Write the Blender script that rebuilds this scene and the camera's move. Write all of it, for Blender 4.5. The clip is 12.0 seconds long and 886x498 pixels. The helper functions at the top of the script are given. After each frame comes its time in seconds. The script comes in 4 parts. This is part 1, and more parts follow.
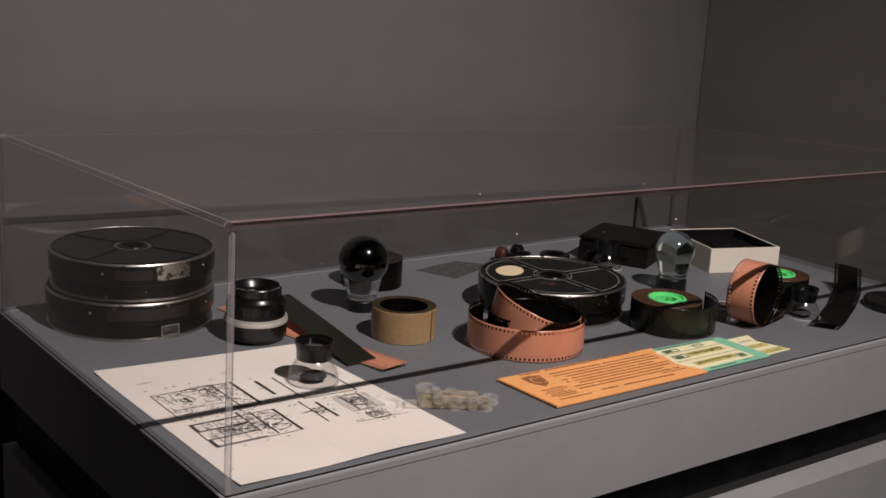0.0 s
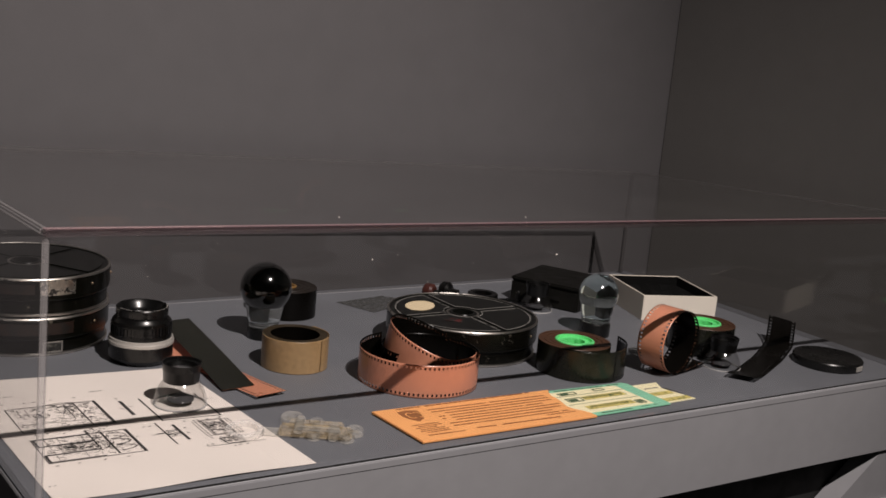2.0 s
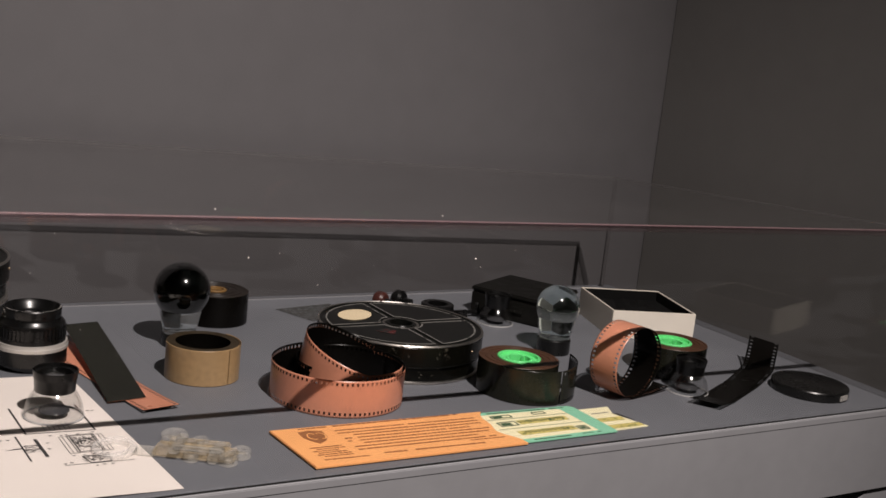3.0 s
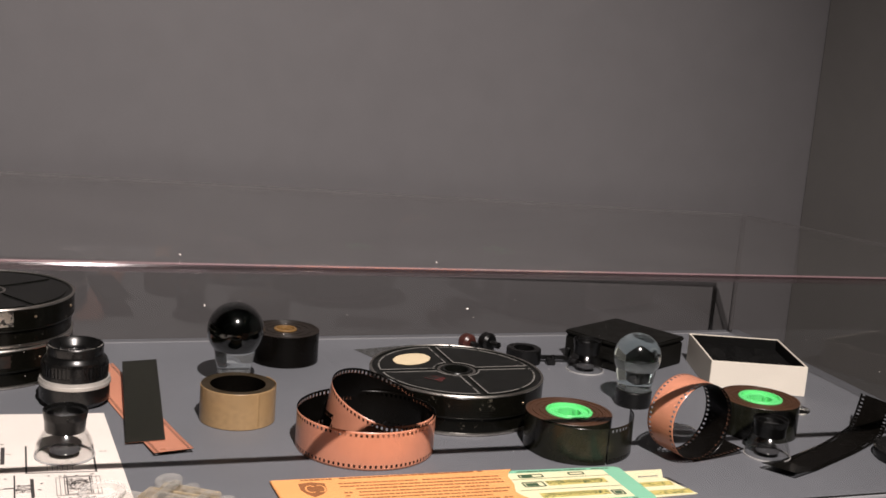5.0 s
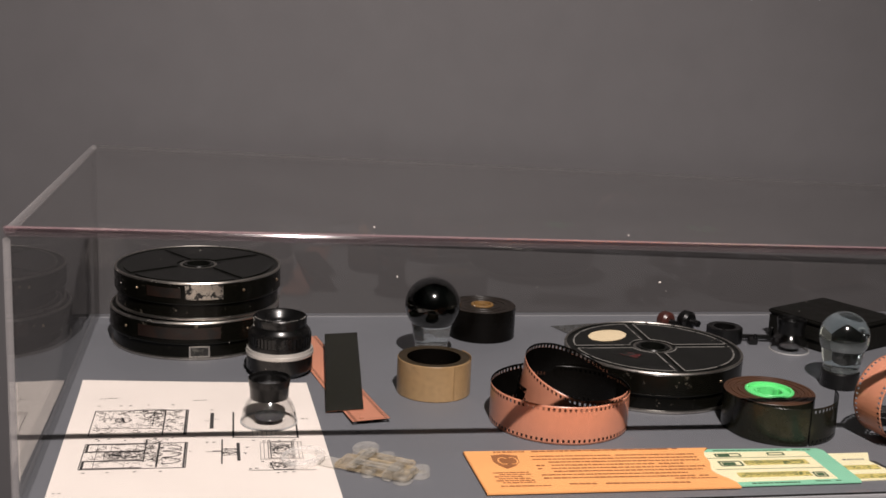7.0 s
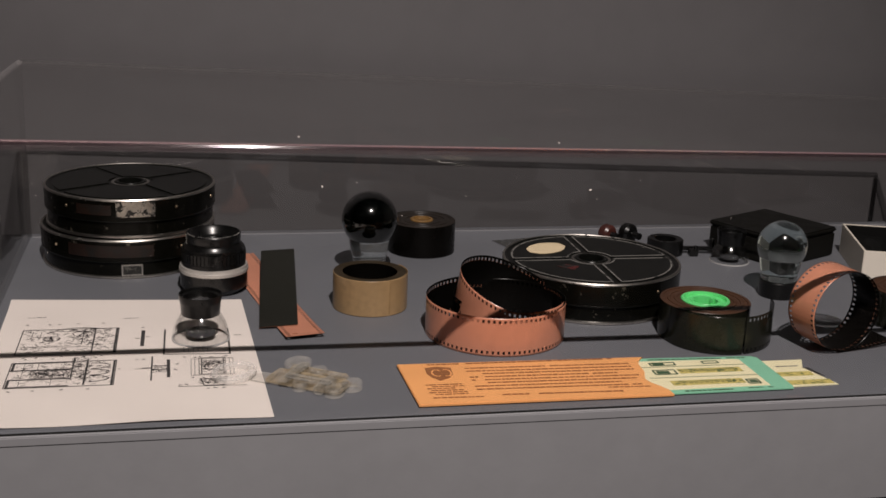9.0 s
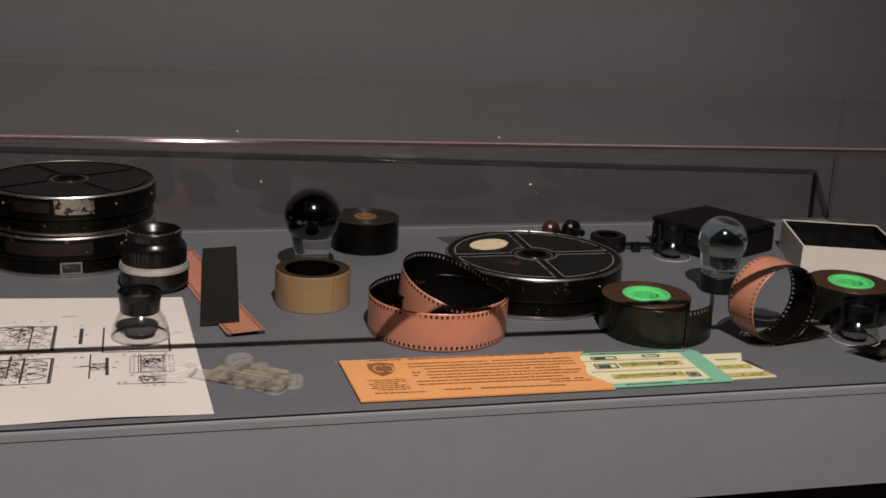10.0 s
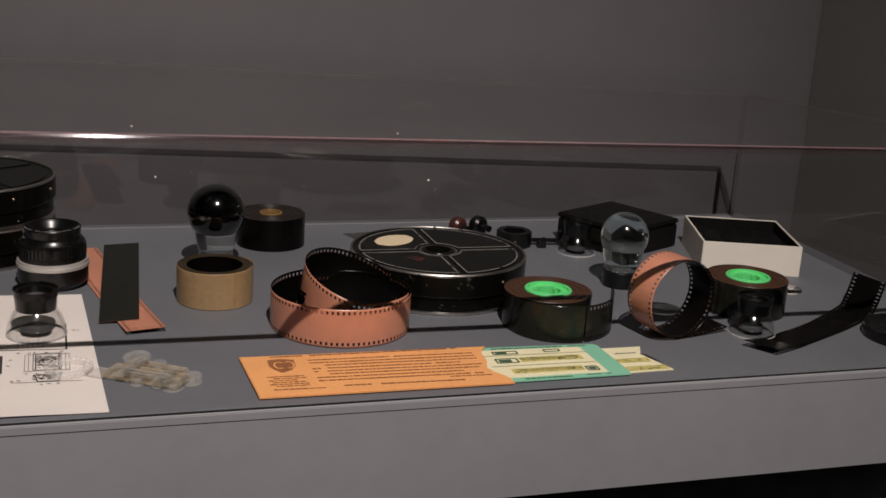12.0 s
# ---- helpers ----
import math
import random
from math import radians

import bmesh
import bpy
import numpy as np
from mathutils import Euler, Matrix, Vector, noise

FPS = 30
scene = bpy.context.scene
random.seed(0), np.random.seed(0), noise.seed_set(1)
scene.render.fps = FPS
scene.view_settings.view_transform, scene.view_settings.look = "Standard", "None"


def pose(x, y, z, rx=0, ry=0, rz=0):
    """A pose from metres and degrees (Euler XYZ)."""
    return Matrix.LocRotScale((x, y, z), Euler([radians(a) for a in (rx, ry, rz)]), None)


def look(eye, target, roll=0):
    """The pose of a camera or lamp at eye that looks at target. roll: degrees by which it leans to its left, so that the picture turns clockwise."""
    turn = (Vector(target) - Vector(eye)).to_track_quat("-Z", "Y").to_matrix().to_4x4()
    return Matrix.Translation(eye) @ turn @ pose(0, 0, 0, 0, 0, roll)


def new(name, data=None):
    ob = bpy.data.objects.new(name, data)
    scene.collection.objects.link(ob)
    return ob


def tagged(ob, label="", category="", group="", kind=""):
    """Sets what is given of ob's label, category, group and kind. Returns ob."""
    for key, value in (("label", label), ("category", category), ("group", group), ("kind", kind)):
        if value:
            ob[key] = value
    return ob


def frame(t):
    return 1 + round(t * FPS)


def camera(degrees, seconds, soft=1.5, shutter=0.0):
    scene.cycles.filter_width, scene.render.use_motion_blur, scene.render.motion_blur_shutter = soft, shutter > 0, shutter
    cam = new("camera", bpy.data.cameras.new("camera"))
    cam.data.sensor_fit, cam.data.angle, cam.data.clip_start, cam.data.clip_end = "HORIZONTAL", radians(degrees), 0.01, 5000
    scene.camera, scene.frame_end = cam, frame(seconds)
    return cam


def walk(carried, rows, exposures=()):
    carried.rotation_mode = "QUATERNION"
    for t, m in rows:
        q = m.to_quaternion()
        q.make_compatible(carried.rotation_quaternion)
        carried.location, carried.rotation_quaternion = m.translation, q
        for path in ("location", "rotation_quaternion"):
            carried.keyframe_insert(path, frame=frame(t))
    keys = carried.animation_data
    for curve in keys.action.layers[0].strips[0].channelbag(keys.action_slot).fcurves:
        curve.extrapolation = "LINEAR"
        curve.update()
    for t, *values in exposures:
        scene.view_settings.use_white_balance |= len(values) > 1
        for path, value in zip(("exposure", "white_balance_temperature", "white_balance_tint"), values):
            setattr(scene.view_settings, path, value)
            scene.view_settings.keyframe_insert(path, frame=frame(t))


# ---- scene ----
cam = camera(40.0, 12.0, soft=1.6)
PATH = [
    (0, (-0.398, -0.769, 1.314), (0.786, 0.77, 0.835), 3.4),
    (0.5, (-0.365, -0.824, 1.313), (0.77, 0.758, 0.857), 3.6),
    (1, (-0.325, -0.858, 1.307), (0.783, 0.749, 0.872), 3.9),
    (1.5, (-0.288, -0.87, 1.306), (0.826, 0.739, 0.894), 4.7),
    (2, (-0.251, -0.845, 1.298), (0.876, 0.758, 0.896), 5.4),
    (2.5, (-0.171, -0.837, 1.294), (0.934, 0.779, 0.883), 6.0),
    (3, (-0.079, -0.806, 1.273), (0.982, 0.844, 0.887), 6.3),
    (5, (0.143, -0.844, 1.298), (0.81, 1.001, 0.914), 4.5),
    (5.5, (0.157, -0.85, 1.294), (0.68, 1.043, 0.913), 3.8),
    (6, (0.161, -0.848, 1.297), (0.571, 1.07, 0.907), 3.1),
    (6.5, (0.159, -0.844, 1.294), (0.504, 1.085, 0.892), 2.8),
    (7, (0.155, -0.85, 1.291), (0.494, 1.074, 0.86), 2.5),
    (9, (0.182, -0.842, 1.278), (0.583, 1.039, 0.729), 2.3),
    (9.5, (0.184, -0.841, 1.274), (0.623, 1.034, 0.733), 2.7),
    (10, (0.189, -0.844, 1.273), (0.67, 1.02, 0.73), 2.7),
    (10.5, (0.194, -0.846, 1.272), (0.714, 1.007, 0.729), 2.9),
    (11, (0.197, -0.846, 1.274), (0.748, 0.997, 0.725), 3.2),
    (11.5, (0.2, -0.848, 1.273), (0.775, 0.988, 0.729), 3.3),
    (12, (0.206, -0.851, 1.274), (0.809, 0.978, 0.732), 3.6),
]
walk(cam, [(t, look(eye, target, roll)) for t, eye, target, roll in PATH],
     [(0, -0.04), (3, 0.16), (5, 0.66), (7, 0.42), (9, -0.17), (12, -0.21)])

# ---- world, lamp and room light ----
world = bpy.data.worlds.new("dark_gallery")
scene.world = world
world.use_nodes = True
world.node_tree.nodes["Background"].inputs[0].default_value = (0.55, 0.5, 0.5, 1)
world.node_tree.nodes["Background"].inputs[1].default_value = 0.006


def spot(name, at, aim, watts, cone, blend, radius, colour):
    data = bpy.data.lights.new(name, "SPOT")
    data.energy, data.spot_size, data.spot_blend, data.shadow_soft_size, data.color = watts, radians(cone), blend, radius, colour
    ob = new(name, data)
    ob.matrix_world = look(at, aim)
    return ob


LAMP = (0.34, -1.265, 2.83)
spot("ceiling_spot_light", LAMP, (0.36, 0.3, 0.95), 312, 60, 0.97, 0.014, (1.0, 0.908, 0.865))

# ---- materials ----


def material(name, colour, rough=0.5, metal=0.0, vary=0.15, scale=40.0, bump=0.0, bump_scale=300.0, second=None, amount=0.5, patch=25.0,
             coat=0.0, second_metal=None, second_rough=None, soft=0.04, specular=0.5):
    """Painted or raw surface: colour varies at two scales, an optional second layer shows through in worn patches."""
    m = bpy.data.materials.new(name)
    m.use_nodes = True
    n, l = m.node_tree.nodes, m.node_tree.links
    b = n["Principled BSDF"]
    b.inputs["Roughness"].default_value, b.inputs["Metallic"].default_value = rough, metal
    b.inputs["Coat Weight"].default_value = coat
    b.inputs["Specular IOR Level"].default_value = specular
    co = n.new("ShaderNodeTexCoord")
    fine, wide = n.new("ShaderNodeTexNoise"), n.new("ShaderNodeTexNoise")
    fine.inputs["Scale"].default_value, wide.inputs["Scale"].default_value = scale * 9, scale
    fine.inputs["Detail"].default_value, wide.inputs["Detail"].default_value = 6, 3
    add = n.new("ShaderNodeMath")
    add.operation = "ADD"
    ramp = n.new("ShaderNodeMapRange")
    ramp.inputs["From Min"].default_value, ramp.inputs["From Max"].default_value = 0.6, 1.4
    ramp.inputs["To Min"].default_value, ramp.inputs["To Max"].default_value = 1 - vary, 1 + vary
    mul = n.new("ShaderNodeVectorMath")
    mul.operation = "SCALE"
    mul.inputs[0].default_value = colour
    for t in (fine, wide):
        l.new(co.outputs["Object"], t.inputs["Vector"])
    l.new(fine.outputs["Fac"], add.inputs[0])
    l.new(wide.outputs["Fac"], add.inputs[1])
    l.new(add.outputs[0], ramp.inputs["Value"])
    l.new(ramp.outputs[0], mul.inputs["Scale"])
    base = mul.outputs[0]
    if second:
        worn = n.new("ShaderNodeTexNoise")
        worn.inputs["Scale"].default_value, worn.inputs["Detail"].default_value, worn.inputs["Roughness"].default_value = patch, 8, 0.7
        l.new(co.outputs["Object"], worn.inputs["Vector"])
        step = n.new("ShaderNodeMapRange")
        step.inputs["From Min"].default_value, step.inputs["From Max"].default_value = 1 - amount, 1 - amount + soft
        l.new(worn.outputs["Fac"], step.inputs["Value"])
        mix = n.new("ShaderNodeMix")
        mix.data_type = "RGBA"
        mix.inputs[7].default_value = (*second, 1)
        l.new(step.outputs[0], mix.inputs[0])
        l.new(base, mix.inputs[6])
        base = mix.outputs[2]
        for key, low, high in (("Metallic", metal, second_metal), ("Roughness", rough, second_rough)):
            if high is not None:
                r = n.new("ShaderNodeMapRange")
                r.inputs["To Min"].default_value, r.inputs["To Max"].default_value = low, high
                l.new(step.outputs[0], r.inputs["Value"])
                l.new(r.outputs[0], b.inputs[key])
    else:
        r = n.new("ShaderNodeMapRange")
        r.inputs["From Min"].default_value, r.inputs["From Max"].default_value = 0.3, 0.7
        r.inputs["To Min"].default_value, r.inputs["To Max"].default_value = rough * 0.85, min(1, rough * 1.15)
        l.new(wide.outputs["Fac"], r.inputs["Value"])
        l.new(r.outputs[0], b.inputs["Roughness"])
    l.new(base, b.inputs["Base Color"])
    if bump:
        bn, tex = n.new("ShaderNodeBump"), n.new("ShaderNodeTexNoise")
        tex.inputs["Scale"].default_value, tex.inputs["Detail"].default_value = bump_scale, 4
        l.new(co.outputs["Object"], tex.inputs["Vector"])
        bn.inputs["Strength"].default_value, bn.inputs["Distance"].default_value = bump, 0.0006
        l.new(tex.outputs["Fac"], bn.inputs["Height"])
        l.new(bn.outputs[0], b.inputs["Normal"])
    return m


def glass(name, colour=(1, 1, 1), ior=1.49, rough=0.0, clear=1.0, polish=0.0):
    m = bpy.data.materials.new(name)
    m.use_nodes = True
    b = m.node_tree.nodes["Principled BSDF"]
    b.inputs["Base Color"].default_value = (*colour, 1)
    b.inputs["Transmission Weight"].default_value, b.inputs["IOR"].default_value, b.inputs["Roughness"].default_value = clear, ior, rough
    b.inputs["Coat Weight"].default_value, b.inputs["Coat Roughness"].default_value = polish, 0.13
    return m


def clear_sheet(name, tint, gloss=0.04, rough=0.0, dust=0.0):
    """Thin clear plastic: light goes straight through, and the gloss grows towards grazing angles. dust: share of an
    uneven pale haze mixed in to brighten the face.
    """
    m = bpy.data.materials.new(name)
    m.use_nodes = True
    n, l = m.node_tree.nodes, m.node_tree.links
    n.remove(n["Principled BSDF"])
    clear, shine, mix, facing, power, scale = (n.new(k) for k in ("ShaderNodeBsdfTransparent", "ShaderNodeBsdfGlossy", "ShaderNodeMixShader", "ShaderNodeLayerWeight", "ShaderNodeMath", "ShaderNodeMapRange"))
    clear.inputs[0].default_value = (*tint, 1)
    shine.inputs["Roughness"].default_value = rough
    facing.inputs["Blend"].default_value = 0.5
    power.operation = "POWER"
    power.inputs[1].default_value = 5
    scale.inputs["To Min"].default_value, scale.inputs["To Max"].default_value = gloss, 0.72
    l.new(facing.outputs["Facing"], power.inputs[0])
    l.new(power.outputs[0], scale.inputs["Value"])
    l.new(scale.outputs[0], mix.inputs[0])
    l.new(clear.outputs[0], mix.inputs[1])
    l.new(shine.outputs[0], mix.inputs[2])
    last = mix
    if dust:
        film_of, grain, co, share, last = (n.new(k) for k in ("ShaderNodeBsdfDiffuse", "ShaderNodeTexNoise", "ShaderNodeTexCoord", "ShaderNodeMapRange", "ShaderNodeMixShader"))
        film_of.inputs[0].default_value = (0.7, 0.66, 0.64, 1)
        grain.inputs["Scale"].default_value, grain.inputs["Detail"].default_value = 9, 5
        share.inputs["From Min"].default_value, share.inputs["From Max"].default_value = 0.3, 0.7
        share.inputs["To Min"].default_value, share.inputs["To Max"].default_value = dust * 0.6, dust * 1.4
        l.new(co.outputs["Object"], grain.inputs["Vector"])
        l.new(grain.outputs["Fac"], share.inputs["Value"])
        l.new(share.outputs[0], last.inputs[0])
        l.new(mix.outputs[0], last.inputs[1])
        l.new(film_of.outputs[0], last.inputs[2])
    l.new(last.outputs[0], n["Material Output"].inputs[0])
    return m


def frosted(name, colour, body, cloudy=0.5):
    """Cloudy clear plastic: partly lets light straight through."""
    m = bpy.data.materials.new(name)
    m.use_nodes = True
    n, l = m.node_tree.nodes, m.node_tree.links
    b = n["Principled BSDF"]
    b.inputs["Base Color"].default_value, b.inputs["Roughness"].default_value = (*colour, 1), 0.12
    clear, mix, cloud, co = n.new("ShaderNodeBsdfTransparent"), n.new("ShaderNodeMixShader"), n.new("ShaderNodeTexNoise"), n.new("ShaderNodeTexCoord")
    reach = n.new("ShaderNodeMapRange")
    cloud.inputs["Scale"].default_value = 160
    reach.inputs["From Min"].default_value, reach.inputs["From Max"].default_value = 0.35, 0.65
    reach.inputs["To Min"].default_value, reach.inputs["To Max"].default_value = body * (1 - cloudy), body * (1 + cloudy)
    l.new(co.outputs["Object"], cloud.inputs["Vector"])
    l.new(cloud.outputs["Fac"], reach.inputs["Value"])
    l.new(reach.outputs[0], mix.inputs[0])
    l.new(clear.outputs[0], mix.inputs[1])
    l.new(b.outputs[0], mix.inputs[2])
    l.new(mix.outputs[0], n["Material Output"].inputs[0])
    return m


WALL = material("gallery_wall_paint", (0.08407, 0.07933, 0.08265), 0.85, vary=0.06, scale=2.5, bump=0.15, bump_scale=120)
WALL_DARK = material("charcoal_wall_paint", (0.1202, 0.1136, 0.109), 0.85, vary=0.06, scale=2.5, bump=0.15, bump_scale=120)
# black for the unseen walls and ceiling, to cut bounce light and reflections
ROOM_BLACK = material("unseen_wall_black", (0.012, 0.012, 0.012), 0.9)
# greyer than the deck, and lightened to make up for missing light on the front
PLINTH = material("plinth_paint_lightened", (0.243, 0.24104, 0.25175), 0.6, vary=0.05, scale=6, bump=0.08, bump_scale=300)
FLOOR = material("dark_floor", (0.007, 0.007, 0.007), 0.7, vary=0.2, scale=3)
DECK = material("grey_deck_paint", (0.1411, 0.1463, 0.162), 0.55, vary=0.05, scale=12, bump=0.08, bump_scale=500)
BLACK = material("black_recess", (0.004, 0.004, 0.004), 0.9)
PAPER = material("white_paper", (0.7844, 0.7155, 0.6625), 0.85, vary=0.03, scale=15, bump=0.05)
INK = material("printed_ink", (0.045, 0.042, 0.042), 0.8)
INK_GREY = material("faint_printed_ink", (0.16, 0.15, 0.15), 0.85)
LACQUER = material("worn_black_lacquer", (0.003, 0.0029, 0.0021), 0.24, specular=0.16, vary=0.4, scale=30, second=(0.15, 0.135, 0.11), amount=0.37, patch=130,
                   second_metal=0.8, second_rough=0.4, bump=0.2, bump_scale=120)
LACQUER_TOP = material("dull_black_lacquer", (0.00525, 0.0056, 0.00476), 0.3, specular=0.18, vary=0.4, scale=40, second=(0.2, 0.18, 0.15), amount=0.32, patch=60,
                       second_metal=0.6, second_rough=0.45, bump=0.15, bump_scale=200)
TIN = material("bare_tin_edge", (0.55, 0.52, 0.48), 0.33, 1.0, vary=0.3, scale=60, second=(0.03, 0.028, 0.025), amount=0.4, patch=70, second_metal=0.2, second_rough=0.5)
WORN_EDGE = material("lacquer_worn_to_grey_metal", (0.3, 0.29, 0.27), 0.45, 0.5, vary=0.3, scale=90, second=(0.012, 0.012, 0.011), amount=0.46, patch=110, second_metal=0.0, second_rough=0.4)
TIN_BRIGHT = material("scuffed_bare_tin", (0.62, 0.57, 0.5), 0.35, 1.0, vary=0.3, scale=90, second=(0.012, 0.011, 0.01), amount=0.52, patch=120, second_metal=0.1, second_rough=0.4)
GRUBBY = material("grubby_grey_card", (0.09, 0.085, 0.075), 0.7, vary=0.3, scale=120, second=(0.008, 0.008, 0.007), amount=0.55, patch=170)
BRASS = material("old_brass_rivet", (0.4, 0.3, 0.2), 0.3, 1.0)
RUST = material("brown_tape", (0.0132, 0.00605, 0.00385), 0.4, vary=0.5, scale=60, second=(0.007, 0.006, 0.005), amount=0.5, patch=90)
RED = material("red_wax_mark", (0.085, 0.01, 0.01), 0.6, vary=0.5, scale=90, second=(0.01, 0.01, 0.009), amount=0.56, patch=160)
STICKER = material("yellowed_paper_sticker", (0.7, 0.57, 0.37), 0.8, vary=0.12, scale=60, second=(0.12, 0.09, 0.05), amount=0.33, patch=90)
ALU = material("satin_aluminium", (0.6, 0.57, 0.53), 0.45, 0.55, vary=0.08, scale=80)
BARREL = material("black_anodised_barrel", (0.0036, 0.0036, 0.0036), 0.28, 0.0, vary=0.3, scale=60)
RUBBER = material("black_rubber", (0.00315, 0.00315, 0.00315), 0.3, specular=0.4, vary=0.3, scale=60)
FILM_ORANGE = material("orange_film_base", (0.6, 0.25, 0.155), 0.32, vary=0.1, scale=14, coat=0.25)
FILM_BLACK = material("dark_emulsion", (0.0027, 0.00225, 0.0018), 0.25, specular=0.14, vary=0.3, scale=30)
FILM_OLIVE = material("dark_olive_film", (0.011, 0.0115, 0.0075), 0.22, specular=0.35, vary=0.3, scale=25)
FILM_TAN = material("tan_film_base", (0.324, 0.2115, 0.1035), 0.38, vary=0.22, scale=22, coat=0.12, second=(0.2, 0.12, 0.05), amount=0.42, patch=45, soft=0.25)
FILM_BROWN = material("brown_film_edges", (0.065, 0.029, 0.015), 0.4, vary=0.3, scale=50)
FILM_DARKTAN = material("dark_tan_film_edges", (0.035, 0.024, 0.012), 0.5, vary=0.3, scale=60)
FILM_DARKBROWN = material("dark_brown_film_edges", (0.012, 0.0078, 0.0048), 0.4, vary=0.3, scale=50)
GREEN = material("bright_green_plastic_core", (0.13, 0.72, 0.22), 0.4, vary=0.06, scale=40)
OCHRE = material("ochre_plastic_core", (0.2, 0.11, 0.035), 0.5, vary=0.2, scale=40)
ENVELOPE = material("orange_kraft_paper", (0.858, 0.396, 0.143), 0.8, vary=0.06, scale=30, bump=0.1)
ENV_INK = material("brown_print", (0.297, 0.11475, 0.0405), 0.8)
CARD_GREEN = material("mint_green_card", (0.24, 0.56, 0.38), 0.7, vary=0.06, scale=40)
CARD_CREAM = material("cream_card", (0.8424, 0.7776, 0.5076), 0.75, vary=0.05, scale=40)
CARD_SCALE = material("yellow_printed_scale", (0.6, 0.5, 0.16), 0.75, vary=0.3, scale=180, second=(0.13, 0.17, 0.06), amount=0.47, patch=260)
CARD_INK = material("dark_green_print", (0.05, 0.10, 0.05), 0.8)
BOX_WHITE = material("off_white_cardboard", (0.75, 0.69, 0.6), 0.8, vary=0.05, scale=20, bump=0.06)
BOX_BLACK = material("black_box_lining", (0.003, 0.003, 0.003), 0.8, specular=0.15, vary=0.4, scale=40)
LEATHER = material("black_leatherette", (0.0054, 0.0051, 0.0042), 0.55, specular=0.2, vary=0.4, scale=60, bump=0.5, bump_scale=700)
WALNUT = material("red_brown_knob", (0.06, 0.017, 0.013), 0.35, vary=0.3, scale=60)
ACRYLIC = clear_sheet("clear_acrylic_sheet", (0.983, 0.982, 0.98), 0.033)
# the top pane's brighter look is put in as a pale diffuse haze
ACRYLIC_HAZY = clear_sheet("hazy_acrylic_sheet", (0.997, 0.996, 0.995), 0.033, 0.0, 0.008)
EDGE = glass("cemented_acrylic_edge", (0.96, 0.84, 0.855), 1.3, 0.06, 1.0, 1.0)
# pale bodies stand in for gleaming edges; dark ones stay unseen and cast shadow lines
EDGE_GLEAM = frosted("acrylic_edge_gleam", (0.5, 0.47, 0.47), 0.24, 0.06)
EDGE_FAINT = frosted("darkened_acrylic_corner", (0.13, 0.12, 0.12), 0.3, 0.1)
EDGE_PINK = frosted("pinkish_edge_gleam", (0.5, 0.3, 0.325), 0.19, 0.06)
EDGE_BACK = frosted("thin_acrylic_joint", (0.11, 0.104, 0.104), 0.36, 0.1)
CRYSTAL = glass("clear_optical_glass", (0.95, 0.99, 1.0), 1.45, 0.0, 1.0, 0.6)
CRYSTAL_BLUE = glass("pale_blue_glass", (0.8, 0.93, 0.93), 1.47, 0.0, 1.0, 0.8)
CRYSTAL_FOOT = glass("slightly_milky_glass", (0.9, 0.96, 0.97), 1.4, 0.02, 0.97, 0.6)
CRYSTAL_DARK = glass("black_green_optical_glass", (0.009, 0.0126, 0.0102), 1.5, 0.0, 1.0, 0.8)
SMOKE = frosted("grey_lens_glass", (0.13, 0.13, 0.14), 0.42, 0.1)
# whitish body in place of the light that gathers in the clear rim
RIM = frosted("rim_gleam_white", (0.9, 0.89, 0.88), 0.42, 0.15)
CLEAR = clear_sheet("clear_moulded_plastic", (0.982, 0.982, 0.98), 0.085, 0.12)
AMBER = frosted("yellowed_clear_plastic", (0.8, 0.64, 0.42), 0.17, 0.5)
CLEAR_THIN = frosted("clear_moulded_boss", (0.9, 0.85, 0.76), 0.13, 0.3)
# same whitening for the bright outline of the clip's clear ring
RIM_THIN = frosted("ring_gleam_white", (0.9, 0.87, 0.83), 0.3, 0.2)
ARRIS = clear_sheet("polished_round_arris", (0.95, 0.88, 0.9), 0.16, 0.085)
LENS_GLASS = glass("coated_lens_glass", (0.75, 0.72, 0.85), 1.6, 0.0, 1.0, 0.2)
GEL = frosted("grey_gelatine_filter", (0.1, 0.1, 0.095), 0.4)

# ---- mesh helpers ----


def smooth_mesh(bm, name, mats, angle=35):
    bmesh.ops.recalc_face_normals(bm, faces=bm.faces) if bm.faces else None
    return raw_mesh(bm, name, mats, angle)


def raw_mesh(bm, name, mats, angle=35):
    me = bpy.data.meshes.new(name)
    for e in bm.edges:
        if len(e.link_faces) == 2:
            e.smooth = e.calc_face_angle(4) < radians(angle)
    for f in bm.faces:
        f.smooth = True
    bm.to_mesh(me)
    bm.free()
    for m in mats:
        me.materials.append(m)
    return me


def part(name, bm, mat, parent=None, label="", raw=False, at=None):
    mats = mat if isinstance(mat, (list, tuple)) else [mat]
    ob = new(name, (raw_mesh if raw else smooth_mesh)(bm, name, mats))
    if parent:
        ob.parent = parent
    if at:
        ob.matrix_basis = at
    return tagged(ob, label) if label else ob


def thing(name, m, label, category, group="", kind=""):
    ob = new(name)
    ob.empty_display_size = 0.01
    ob.matrix_basis = m
    return tagged(ob, label, category, group, kind)


